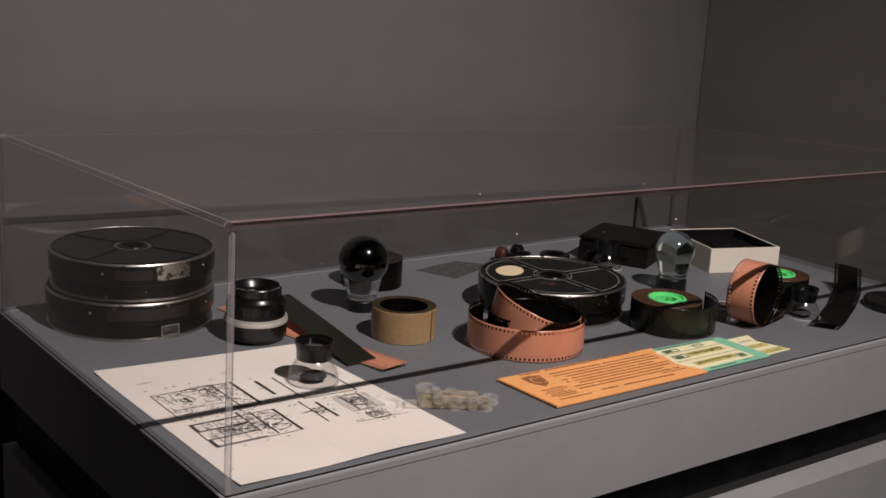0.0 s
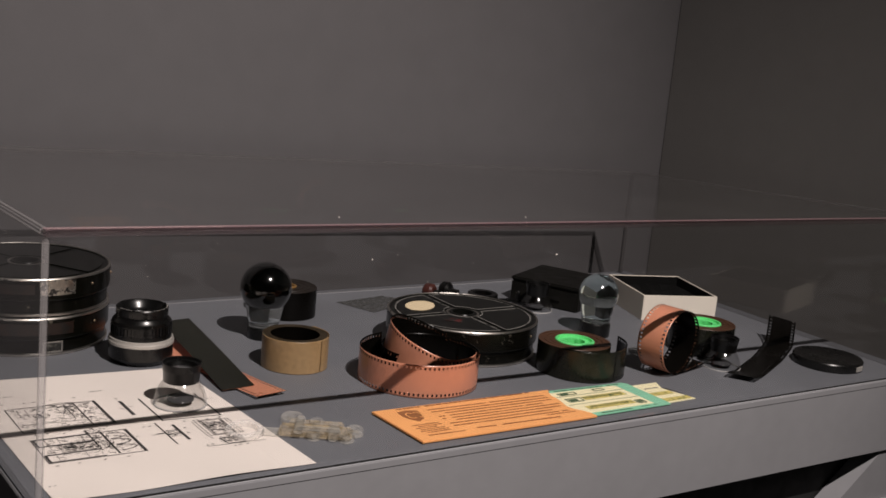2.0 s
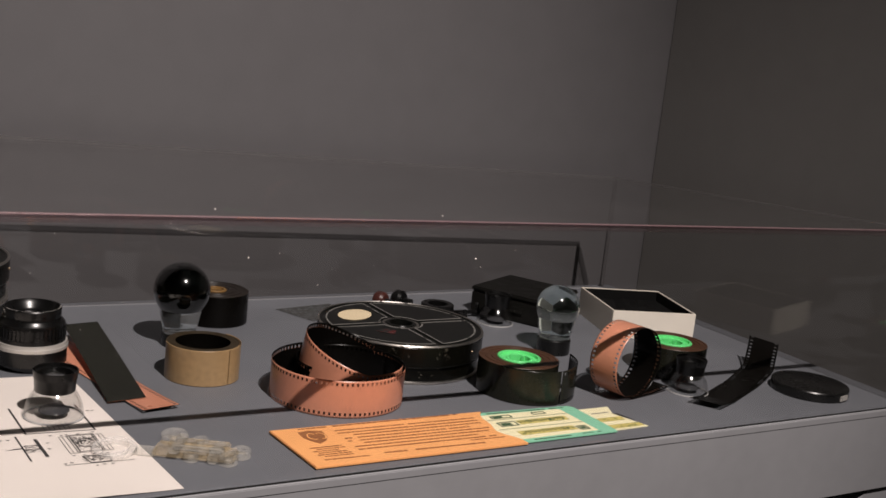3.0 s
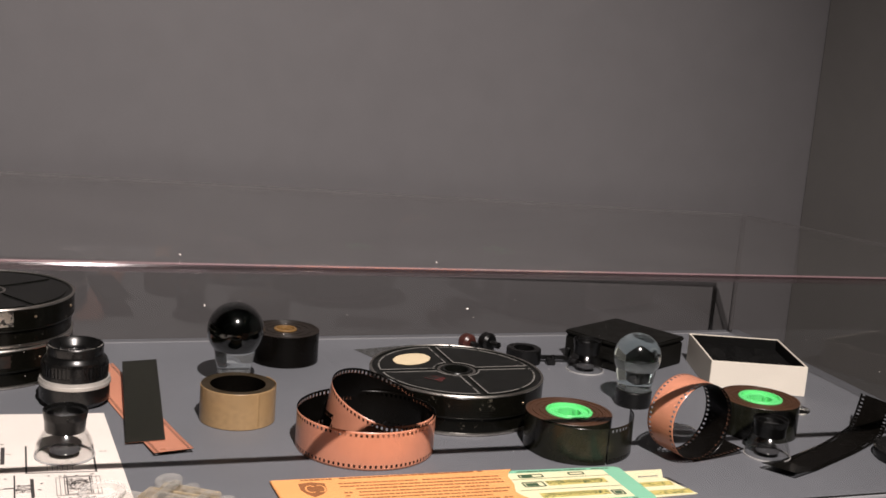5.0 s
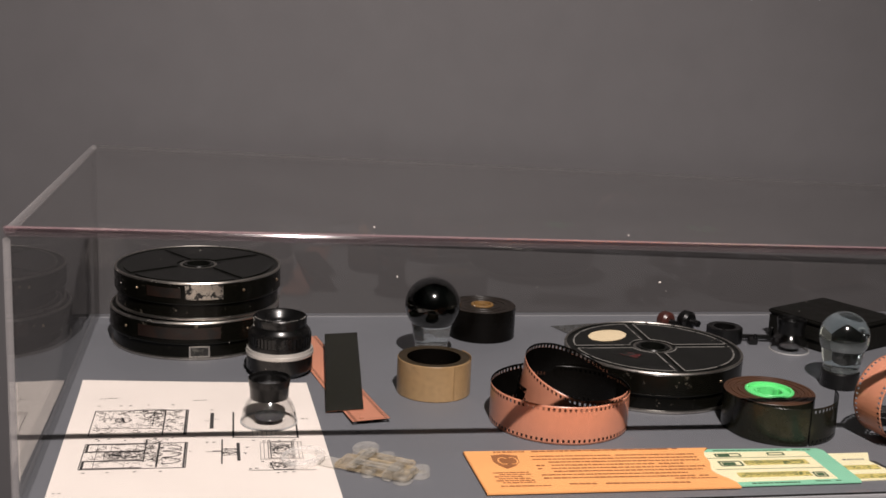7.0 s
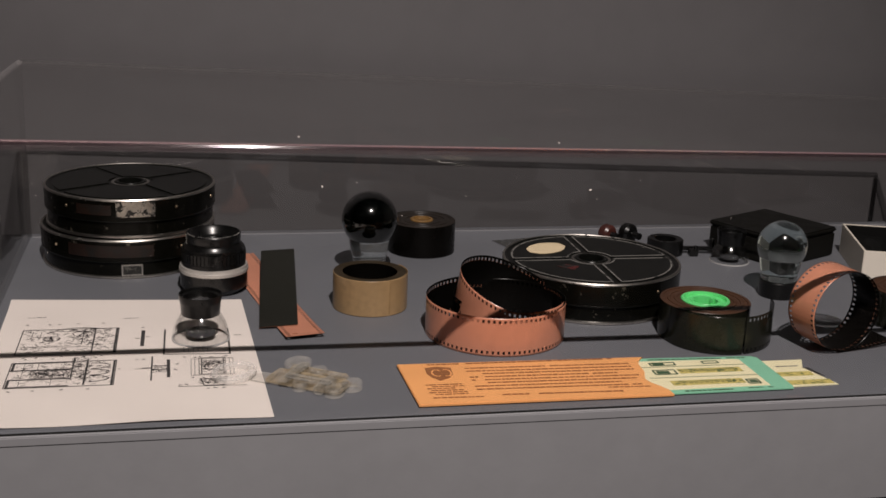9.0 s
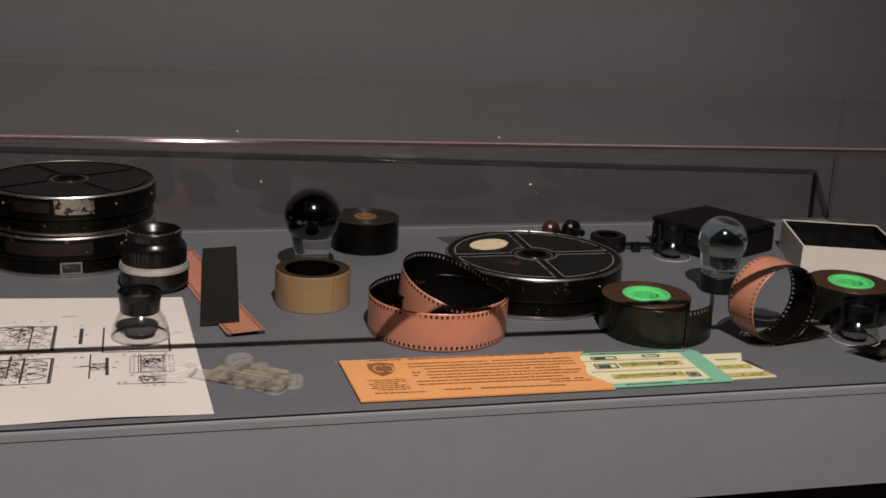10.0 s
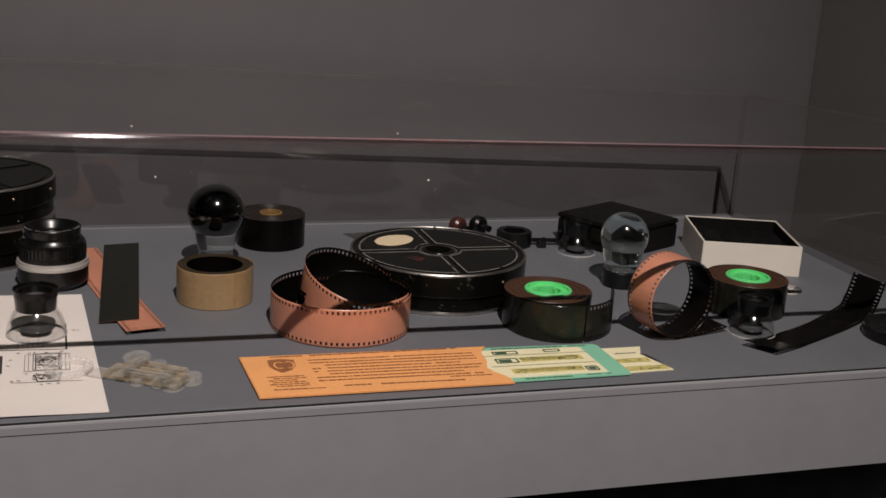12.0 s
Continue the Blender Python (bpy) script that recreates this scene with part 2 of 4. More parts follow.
def lathe(profile, segs=64, closed=False, bm=None):
    """Turns a profile of (radius, height) round the z axis."""
    bm = bm or bmesh.new()
    rings = []
    for r, z in profile:
        if r < 1e-6:
            rings.append([bm.verts.new((0, 0, z))])
        else:
            rings.append([bm.verts.new((r * math.cos(2 * math.pi * i / segs), r * math.sin(2 * math.pi * i / segs), z)) for i in range(segs)])
    pairs = list(zip(rings, rings[1:])) + ([(rings[-1], rings[0])] if closed else [])
    for a, b in pairs:
        for i in range(segs):
            j = (i + 1) % segs
            q = [a[i % len(a)], a[j % len(a)], b[j % len(b)], b[i % len(b)]]
            q = [v for k, v in enumerate(q) if v not in q[:k]]
            if len(q) > 2:
                bm.faces.new(q)
    return bm


def slab(x0, y0, z0, x1, y1, z1, bevel=0.0, bm=None):
    bm = bm or bmesh.new()
    v = [bm.verts.new((x, y, z)) for x in (x0, x1) for y in (y0, y1) for z in (z0, z1)]
    faces = [bm.faces.new([v[i] for i in q]) for q in ((0, 1, 3, 2), (4, 6, 7, 5), (0, 4, 5, 1), (2, 3, 7, 6), (0, 2, 6, 4), (1, 5, 7, 3))]
    if bevel:
        edges = {e for f in faces for e in f.edges}
        bmesh.ops.bevel(bm, geom=list(edges), offset=bevel, segments=2, affect="EDGES")
    return bm


def prism(outline, z0, z1, bm=None):
    """A flat shape of the given outline, from z0 to z1."""
    bm = bm or bmesh.new()
    low = [bm.verts.new((x, y, z0)) for x, y in outline]
    top = [bm.verts.new((x, y, z1)) for x, y in outline]
    bm.faces.new(top)
    bm.faces.new(low[::-1])
    for i in range(len(low)):
        j = (i + 1) % len(low)
        bm.faces.new((low[i], low[j], top[j], top[i]))
    return bm


def stroke(bm, x0, y0, x1, y1, w, z, thick=0.00012):
    """One printed line."""
    dx, dy = x1 - x0, y1 - y0
    k = w / 2 / max(1e-9, math.hypot(dx, dy))
    nx, ny = -dy * k, dx * k
    prism([(x0 + nx, y0 + ny), (x0 - nx, y0 - ny), (x1 - nx, y1 - ny), (x1 + nx, y1 + ny)], z, z + thick, bm)


def film(points, ups, width=0.035, bm=None, thick=0.0003, holes=True):
    """A strip of film along points, standing on its lower edge towards ups; perforated along both edges. Slot 0 lies on the right-hand side of the way."""
    bm = bm or bmesh.new()
    pts, up = [Vector(p) for p in points], [Vector(u).normalized() for u in ups]
    dist = [0.0]
    for a, b in zip(pts, pts[1:]):
        dist.append(dist[-1] + (b - a).length)
    stops, s, solid = [], 0.0, True
    while s < dist[-1]:
        stops.append((s, solid))
        s += 0.00277 if solid else 0.00198
        solid = not solid
    rows, k = [], 0
    offs = (0, 0.002, 0.0048, 0.0302, 0.033, 0.035) if holes else (0, 0.0008, 0.0342, 0.035)
    for s, solid in stops:
        while dist[k + 1] < s:
            k += 1
        f = (s - dist[k]) / max(1e-9, dist[k + 1] - dist[k])
        p, u = pts[k].lerp(pts[k + 1], f), up[k].lerp(up[k + 1], f).normalized()
        way = (pts[k + 1] - pts[k]).normalized()
        n = way.cross(u).normalized() * thick / 2
        rows.append(([bm.verts.new(p + u * o * width / 0.035 + n) for o in offs], [bm.verts.new(p + u * o * width / 0.035 - n) for o in offs], solid))
    for a, b in zip(rows, rows[1:]):
        for j in range(len(offs) - 1):
            if holes and not a[2] and j in (1, 3):
                continue
            f = bm.faces.new((a[0][j], b[0][j], b[0][j + 1], a[0][j + 1]))
            g = bm.faces.new((a[1][j], a[1][j + 1], b[1][j + 1], b[1][j]))
            g.material_index = 1
        for j in (0, len(offs) - 1):
            q = (a[0][j], a[1][j], b[1][j], b[0][j])
            bm.faces.new(q if j == 0 else q[::-1]).material_index = 1
    return bm


def arc(cx, cy, r0, r1, a0, a1, n=60, z=0.0, z1=None):
    z1 = z if z1 is None else z1
    out = []
    for i in range(n + 1):
        f = i / n
        a, r = radians(a0 + (a1 - a0) * f), r0 + (r1 - r0) * f
        out.append((cx + r * math.cos(a), cy + r * math.sin(a), z + (z1 - z) * f))
    return out


Z = 0.9          # top of the deck
CASE_X, CASE_Y, CASE_H = 1.065, 0.535, 0.2125
WALL_Y, WALL_X = 0.66, 1.245
UPZ = (0, 0, 1)

# ---- the room ----


def structure(name, bm, mat, label, category="structure"):
    return tagged(part(name, bm, mat), label, category, kind="structure")


structure("floor", slab(-3.2, -3.6, -0.1, WALL_X + 0.2, WALL_Y + 0.2, 0), FLOOR, "dark floor of the exhibition room", "floor")
# added out of view: keeps lit grey wall out of the left pane's reflection
structure("wall_back_left", slab(-3.2, WALL_Y, 0.002, -0.452, WALL_Y + 0.15, 3.0), ROOM_BLACK, "unseen black wall added to keep the left pane's reflection dark", "wall")
structure("wall_back", slab(-0.45, WALL_Y, 0.002, WALL_X + 0.2, WALL_Y + 0.15, 3.0), WALL, "matt grey painted wall behind the display case", "wall")
structure("wall_right", slab(WALL_X, -3.6, 0.002, WALL_X + 0.15, WALL_Y - 0.002, 3.0), WALL_DARK, "dark grey painted side wall beside the display case", "wall")
structure("wall_left", slab(-3.35, -3.6, 0.002, -3.2, WALL_Y, 3.0), ROOM_BLACK, "dark side wall of the room", "wall")
structure("wall_front", slab(-3.2, -3.75, 0.002, WALL_X, -3.6, 3.0), ROOM_BLACK, "dark wall of the room", "wall")
structure("ceiling", slab(-3.2, -3.6, 3.002, WALL_X + 0.15, WALL_Y + 0.15, 3.1), ROOM_BLACK, "dark ceiling of the exhibition room", "ceiling")

# ---- the plinth ----
RIGHT = 1.083
plinth = thing("display_plinth", pose(0, 0, 0), "grey painted display plinth with a black shadow gap under its top", "plinth")
part("deck_board", slab(-0.0006, -0.0006, Z - 0.0075, RIGHT, CASE_Y + 0.008, Z), DECK, plinth, "blue-grey deck board")
# added black strip that paints the dark gap line at the pane's base
part("seal", slab(-0.0012, -0.0011, Z - 0.004, RIGHT, -0.0007, Z + 0.0009), BLACK, plinth, "thin black strip drawn as the dark gap under the front pane")
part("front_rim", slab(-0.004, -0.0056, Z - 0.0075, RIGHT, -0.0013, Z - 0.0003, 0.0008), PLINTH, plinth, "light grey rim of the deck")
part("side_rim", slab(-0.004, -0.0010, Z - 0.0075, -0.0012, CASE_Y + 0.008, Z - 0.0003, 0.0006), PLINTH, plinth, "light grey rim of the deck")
part("back_rim", slab(0.006, CASE_Y - 0.0072, Z - 0.002, CASE_X - 0.006, CASE_Y - 0.0056, Z + 0.0008), PLINTH, plinth, "thin pale line at the back of the deck")
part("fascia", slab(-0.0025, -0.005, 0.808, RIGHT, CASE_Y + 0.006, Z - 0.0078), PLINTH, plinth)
# recess closed by a black block: the dark of the gap is put into its colour
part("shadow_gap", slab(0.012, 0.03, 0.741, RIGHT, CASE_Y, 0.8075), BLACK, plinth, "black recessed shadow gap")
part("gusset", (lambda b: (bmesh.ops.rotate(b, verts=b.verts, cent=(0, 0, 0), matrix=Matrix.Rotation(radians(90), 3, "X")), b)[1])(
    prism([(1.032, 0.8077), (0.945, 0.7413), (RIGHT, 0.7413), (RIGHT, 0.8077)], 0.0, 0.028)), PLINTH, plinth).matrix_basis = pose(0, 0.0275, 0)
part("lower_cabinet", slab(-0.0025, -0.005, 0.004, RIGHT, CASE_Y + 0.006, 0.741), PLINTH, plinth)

# ---- the acrylic case ----
case = thing("display_case", pose(0, 0, Z), "clear acrylic display case standing on the grey plinth", "display case")
T = 0.005


def pane(name, *box, mat=ACRYLIC):
    return part(name, slab(*box), mat, case, "clear acrylic sheet")


pane("front_pane", T, 0, 0.0006, CASE_X - T, T, CASE_H - T - 0.0005)
pane("back_pane", T, CASE_Y - T, 0.0006, CASE_X - T, CASE_Y, CASE_H - T - 0.0005)
pane("side_pane", 0, 0, 0.0006, T - 0.0004, CASE_Y, CASE_H - T - 0.0005)
pane("side_pane", CASE_X - T + 0.0004, 0, 0.0006, CASE_X, CASE_Y, CASE_H - T - 0.0005)
pane("top_pane", 0.008, 0.008, CASE_H - T, CASE_X - 0.008, CASE_Y - 0.008, CASE_H, mat=ACRYLIC_HAZY)
B = 0.0084
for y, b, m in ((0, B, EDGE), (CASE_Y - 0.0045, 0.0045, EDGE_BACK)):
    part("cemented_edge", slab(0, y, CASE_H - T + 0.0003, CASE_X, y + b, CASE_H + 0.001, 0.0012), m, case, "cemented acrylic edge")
for x, b, m in ((0, 0.0055, EDGE_GLEAM), (CASE_X - B, B, EDGE_FAINT)):
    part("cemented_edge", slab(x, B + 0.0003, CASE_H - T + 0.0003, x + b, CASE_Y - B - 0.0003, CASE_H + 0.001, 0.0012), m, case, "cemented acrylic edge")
bm = bmesh.new()
bmesh.ops.create_cone(bm, cap_ends=True, segments=16, radius1=0.0014, radius2=0.0014, depth=CASE_X - 0.002, matrix=Matrix.Translation((CASE_X / 2, -0.0016, CASE_H + 0.0002)) @ Matrix.Rotation(radians(90), 4, "Y"))
bmesh.ops.subdivide_edges(bm, edges=[e for e in bm.edges if abs(e.verts[0].co.x - e.verts[1].co.x) > 0.5], cuts=8)
part("rounded_arris", bm, ARRIS, case, "polished rounded front arris")
# pinkish strip that paints the bright line along the front edge
part("polished_arris", slab(0, -0.0004, CASE_H + 0.0011, CASE_X, 0.0046, CASE_H + 0.0019, 0.0003), EDGE_PINK, case, "pinkish arris strip that paints the gleam of the front edge")
# only the near left corner carries the painted gleam
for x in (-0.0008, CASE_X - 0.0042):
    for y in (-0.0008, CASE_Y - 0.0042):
        part("corner_edge", slab(x, y, 0.0006, x + 0.005, y + 0.005, CASE_H - T - 0.0008, 0.001), EDGE_GLEAM if x < 0 and y < 0 else EDGE_FAINT, case, "vertical acrylic edge, its brightness put into the colour")

# the case is a little lower at its far end and at the back
for ob in case.children:
    for v in ob.data.vertices:
        v.co.z -= (0.0165 * v.co.x + 0.03 * v.co.y + 0.03 * v.co.x * v.co.y) * max(0.0, v.co.z - 0.0006) / CASE_H

# white bits on the acrylic: larger ones stand in for lamp glints, fine ones are dust
bm = bmesh.new()
dust = random.Random(12)
for x, y, z, r in [(0.2583, 0.036, CASE_H - 0.0035, 0.0011), (0.4541, 0.029, CASE_H - 0.0068, 0.001), (0.272, -0.0006, 0.18, 0.0012), (0.4715, -0.0006, 0.176, 0.0013), (0.33, -0.0006, 0.158, 0.0006)] + [
        (dust.uniform(0.05, 0.95), -0.0005, dust.uniform(0.11, 0.2), dust.uniform(0.00025, 0.0005)) for _ in range(26)]:
    q = bmesh.ops.create_icosphere(bm, subdivisions=1, radius=r * 0.6, matrix=Matrix.Translation((x, y, z)) @ Matrix.Rotation(dust.uniform(0, 3), 4, "Y") @ Matrix.Diagonal((1.4, 0.7, 0.8, 1)))
specks = part("dust_specks", bm, PAPER, None, at=pose(0, 0, Z))
tagged(specks, "white specks on the acrylic panes, large ones as lamp glints, fine ones dust", "dust", kind="stuff")

# ---- film cans ----


def sector(bm, a0, a1, r0, r1, z0, z1, gap, n=14):
    """A raised panel of a lid between two spokes."""
    pts = []
    for r, order in ((r1, range(n + 1)), (r0, range(n, -1, -1))):
        d = math.degrees(gap / r)
        for i in order:
            a = radians(a0 + d + (a1 - a0 - 2 * d) * i / n)
            pts.append((r * math.cos(a), r * math.sin(a)))
    prism(pts, z0, z1, bm)
    return pts


def film_can(m, r, h, turn, outline, label):
    can = thing("film_can", m, label, "film can", "film cans")
    part("base", lathe([(0, 0.0), (r - 0.004, 0), (r - 0.0025, 0.0006), (r - 0.0025, h * 0.55), (0, h * 0.55)], 96), LACQUER, can)
    part("base_rim", lathe([(r - 0.0024, 0.0002), (r - 0.0006, 0.0006), (r - 0.0006, 0.0026), (r - 0.0024, 0.0032)], 96, True), TIN, can, "scuffed bare metal lower rim")
    lid = part("lid", lathe([(r - 0.0022, h * 0.42), (r - 0.0002, h * 0.42), (r, h * 0.45), (r, h - 0.0022), (r - 0.0008, h - 0.0008), (r - 0.003, h - 0.0004),
                             (r - 0.0045, h - 0.0018), (0.0235, h - 0.0018), (0.0225, h - 0.0018), (0.0125, h - 0.0018), (0.0125, h - 0.009), (0, h - 0.009)], 96), LACQUER_TOP, can)
    part("lid_side", lathe([(r + 0.0001, h * 0.45), (r + 0.0004, h * 0.46), (r + 0.0004, h - 0.003), (r + 0.0001, h - 0.0026)], 96), LACQUER, lid)
    part("lid_rim", lathe([(r - 0.0024, h - 0.001), (r - 0.0014, h + 0.0002), (r - 0.0001, h - 0.0003), (r + 0.0005, h - 0.0014), (r + 0.0004, h - 0.0022), (r - 0.001, h - 0.002)], 96, True),
         TIN, lid, "bright worn metal rim")
    part("hub", lathe([(0.0126, h - 0.007), (0.0126, h - 0.0005), (0.0138, h), (0.0155, h - 0.0002), (0.0165, h - 0.0016), (0.013, h - 0.0017)], 48, True), LACQUER_TOP, lid, "pressed hub ring")
    part("hub_edge", lathe([(0.0172, h - 0.0017), (0.0196, h - 0.0017), (0.0196, h - 0.0011), (0.0172, h - 0.0011)], 48, True), TIN, lid, "thin worn metal ring")
    for k in range(4):
        a = turn + 90 * k
        bm = bmesh.new()
        pts = sector(bm, a, a + 90, 0.023, r - 0.009, h - 0.0017, h - 0.0006, 0.0045)
        part("lid_panel", bm, LACQUER_TOP, lid)
        if outline:
            bm = bmesh.new()
            for (x0, y0), (x1, y1) in zip(pts, pts[1:] + pts[:1]):
                stroke(bm, x0, y0, x1, y1, 0.0017, h - 0.00062, 0.0003)
            part("panel_edge", bm, WORN_EDGE, lid, "panel edge worn to bare metal")
    return can, lid


def rivet(can, r, a, z):
    bm = bmesh.new()
    bmesh.ops.create_uvsphere(bm, u_segments=12, v_segments=8, radius=0.0016)
    part("rivet", bm, BRASS, can, "small brass rivet", at=pose((r - 0.0002) * math.cos(radians(a)), (r - 0.0002) * math.sin(radians(a)), z))


def curved_patch(name, can, mat, r, a0, a1, z0, z1, label, thick=0.0005):
    bm = bmesh.new()
    n = 16
    rows = [[bm.verts.new((q * math.cos(radians(a0 + (a1 - a0) * i / n)), q * math.sin(radians(a0 + (a1 - a0) * i / n)), z)) for q, z in ((r, z0), (r + thick, z0), (r + thick, z1), (r, z1))] for i in range(n + 1)]
    for a, b in zip(rows, rows[1:]):
        for j in range(4):
            bm.faces.new((a[j], b[j], b[(j + 1) % 4], a[(j + 1) % 4]))
    bm.faces.new(rows[0]), bm.faces.new(rows[-1][::-1])
    return part(name, bm, mat, can, label)


H_CAN = 0.0408
lower, lower_lid = film_can(pose(0.1145, 0.4535, Z), 0.0893, H_CAN, 10, False, "worn black film can under another one, small metal label holder")
upper, upper_lid = film_can(pose(0.1175, 0.4555, Z + H_CAN), 0.0876, H_CAN, 33, False, "scuffed black film can stacked on another film can")
curved_patch("tape", lower_lid, RUST, 0.0901, -128, -72, H_CAN * 0.56, H_CAN * 0.86, "faded brown tape")
bm = bmesh.new()
for u0, v0, u1, v1 in ((-0.0105, -0.006, 0.0105, -0.0045), (-0.0105, 0.0045, 0.0105, 0.006), (-0.0105, -0.0045, -0.009, 0.0045), (0.009, -0.0045, 0.0105, 0.0045)):
    slab(u0, -0.0006, v0, u1, 0.0006, v1, 0.0002, bm)
holder = part("label_holder", bm, TIN, lower, "small metal label holder", at=pose(0.0065, -0.0876, 0.0092, 0, 0, 4))
part("label_card", slab(-0.009, -0.0002, -0.0045, 0.009, 0.0009, 0.0045), GRUBBY, holder, "grubby grey label card")
for a in (-140, -52):
    rivet(lower, 0.0899, a, H_CAN * 0.72)
for a in (-133, -57, -20):
    rivet(upper, 0.0882, a, H_CAN * 0.74)
curved_patch("bare_patch", upper_lid, TIN_BRIGHT, 0.0882, -97, -72, H_CAN * 0.56, H_CAN * 0.95, "black lacquer worn down to bright tin")
curved_patch("tape", upper_lid, RUST, 0.0882, -124, -100, H_CAN * 0.6, H_CAN * 0.85, "faded brown tape")
single, single_lid = film_can(pose(0.5715, 0.2725, Z), 0.0885, 0.0412, 0, True, "single black film can with worn metal edges and a yellow sticker")
bm = bmesh.new()
edge = random.Random(5)
prism([(-0.0365 + (0.0245 + edge.uniform(-0.0012, 0.0006)) * math.cos(a) * 0.8 - 0.0165 * math.sin(a) * 0.6, 0.0365 + (0.0245 + edge.uniform(-0.0012, 0.0006)) * math.cos(a) * 0.6 + 0.0165 * math.sin(a) * 0.8)
       for a in (2 * math.pi * k / 40 for k in range(40))], 0.0409, 0.0412, bm)
part("sticker", bm, STICKER, single_lid, "yellowed paper sticker with torn edges")
bm = bmesh.new()
sector(bm, 208, 236, 0.036, 0.05, 0.0407, 0.041, 0.002)
part("wax_mark", bm, RED, single_lid, "dark red wax mark")
rivet(single, 0.089, -62, 0.0295)
curved_patch("seam_band", single, LACQUER, 0.0868, -175, -5, 0.0185, 0.0205, "rolled seam of the can", 0.0014)

# ---- camera lens ----
lens = thing("camera_lens", pose(0.201, 0.328, Z) @ Matrix.Diagonal((1, 1, 1.06, 1)), "black camera lens with a silver aluminium ring standing on its end", "camera lens")
part("mount_barrel", lathe([(0, 0), (0.027, 0), (0.0285, 0.0015), (0.031, 0.004), (0.0328, 0.006), (0.0328, 0.0187), (0, 0.0187)], 64), BARREL, lens)
part("silver_ring", lathe([(0.0315, 0.0189), (0.0332, 0.019), (0.0337, 0.0197), (0.0337, 0.0224), (0.0332, 0.0228), (0.0331, 0.0234), (0.0328, 0.0254), (0.031, 0.0256)], 64, True), ALU, lens, "silver aluminium ring")
bm = lathe([(0, 0.0258), (0.0312, 0.0258), (0.031, 0.0292), (0.0305, 0.0296), (0, 0.0296)], 64)
part("distance_ring", bm, BARREL, lens)
bm = bmesh.new()
n = 48
for i in range(n):
    a0, a1 = 2 * math.pi * i / n, 2 * math.pi * (i + 0.6) / n
    pts = [(q * math.cos(a), q * math.sin(a)) for q, a in ((0.0295, a0), (0.0314, a0), (0.0314, a1), (0.0295, a1))]
    prism(pts, 0.0298, 0.039, bm)
grip = part("grip_ring", lathe([(0.02, 0.0298), (0.0303, 0.0298), (0.0303, 0.0392), (0.02, 0.0392)], 64, True), BARREL, lens)
part("ribs", bm, BARREL, grip)
part("front_barrel", lathe([(0.019, 0.0394), (0.0305, 0.0394), (0.0302, 0.042), (0.0268, 0.0455), (0.0262, 0.0475), (0.0266, 0.049), (0.0266, 0.0545), (0.0258, 0.0555),
                            (0.0248, 0.055), (0.0235, 0.052), (0.0205, 0.049), (0.019, 0.046)], 64, True), BARREL, lens)
part("front_element", lathe([(0, 0.0482), (0.006, 0.0479), (0.012, 0.0472), (0.0195, 0.0458), (0.0195, 0.0446), (0, 0.0446)], 48), LENS_GLASS, lens, "coated glass front element")
bm = bmesh.new()
for i in range(26):
    if i % 7 != 6:
        a = radians(-168 + i * 6.2)
        stroke(bm, 0.0258 * math.cos(a), 0.0258 * math.sin(a), 0.0246 * math.cos(a), 0.0246 * math.sin(a), 0.0012, 0.0553, 0.0002)
part("engraving", bm, ALU, lens, "worn white engraved marks")

# ---- loupes ----


def loupe(m, label):
    ob = thing("loupe", m, label, "loupe", "loupes")
    part("stand", lathe([(0.0245, 0.0), (0.0254, 0.0004), (0.0252, 0.004), (0.024, 0.011), (0.0215, 0.0185), (0.018, 0.0245), (0.0168, 0.0262),
                         (0.0152, 0.0262), (0.0163, 0.0238), (0.0198, 0.0178), (0.0222, 0.0106), (0.0234, 0.004), (0.0236, 0.0)], 64, True), CLEAR, ob, "clear flared plastic stand")
    part("stand_rim", lathe([(0.0243, 0.0001), (0.0258, 0.0003), (0.0259, 0.0016), (0.0246, 0.0018)], 64, True), RIM, ob, "lower rim whitened to paint its bright outline")
    cup = part("eyepiece", lathe([(0.0148, 0.0258), (0.0168, 0.0258), (0.0172, 0.0266), (0.0178, 0.0375), (0.0182, 0.0382), (0.0183, 0.0386), (0.0191, 0.0452), (0.019, 0.0464),
                                  (0.0182, 0.0462), (0.0176, 0.0435), (0.0152, 0.0425), (0.015, 0.038)], 64, True), RUBBER, ob, "black flared eyepiece")
    part("lens", lathe([(0, 0.0418), (0.006, 0.0412), (0.011, 0.0398), (0.0148, 0.0378), (0.0148, 0.0366), (0, 0.0366)], 48), CRYSTAL, cup, "glass eyepiece lens")
    part("field_lens", lathe([(0, 0.0032), (0.008, 0.0034), (0.0118, 0.0044), (0.0132, 0.006), (0.0118, 0.0082), (0.008, 0.0102), (0.004, 0.0114), (0, 0.0118)], 48), SMOKE, ob, "dark domed glass lens inside the stand")
    return ob


loupe(pose(0.1868, 0.1845, Z + 0.0007) @ Matrix.Diagonal((0.98, 0.98, 0.9, 1)), "small loupe with clear stand and black eyepiece on the drawing")
loupe(pose(0.7735, 0.383, Z, 0, 0, 40) @ Matrix.Diagonal((0.86, 0.86, 0.8, 1)), "small loupe with clear stand beside the black leather case")
loupe(pose(0.8345, 0.1025, Z, 0, 0, 80) @ Matrix.Diagonal((0.88, 0.88, 0.8, 1)), "small loupe with clear stand beside a curled film strip")

# ---- glass bulbs ----


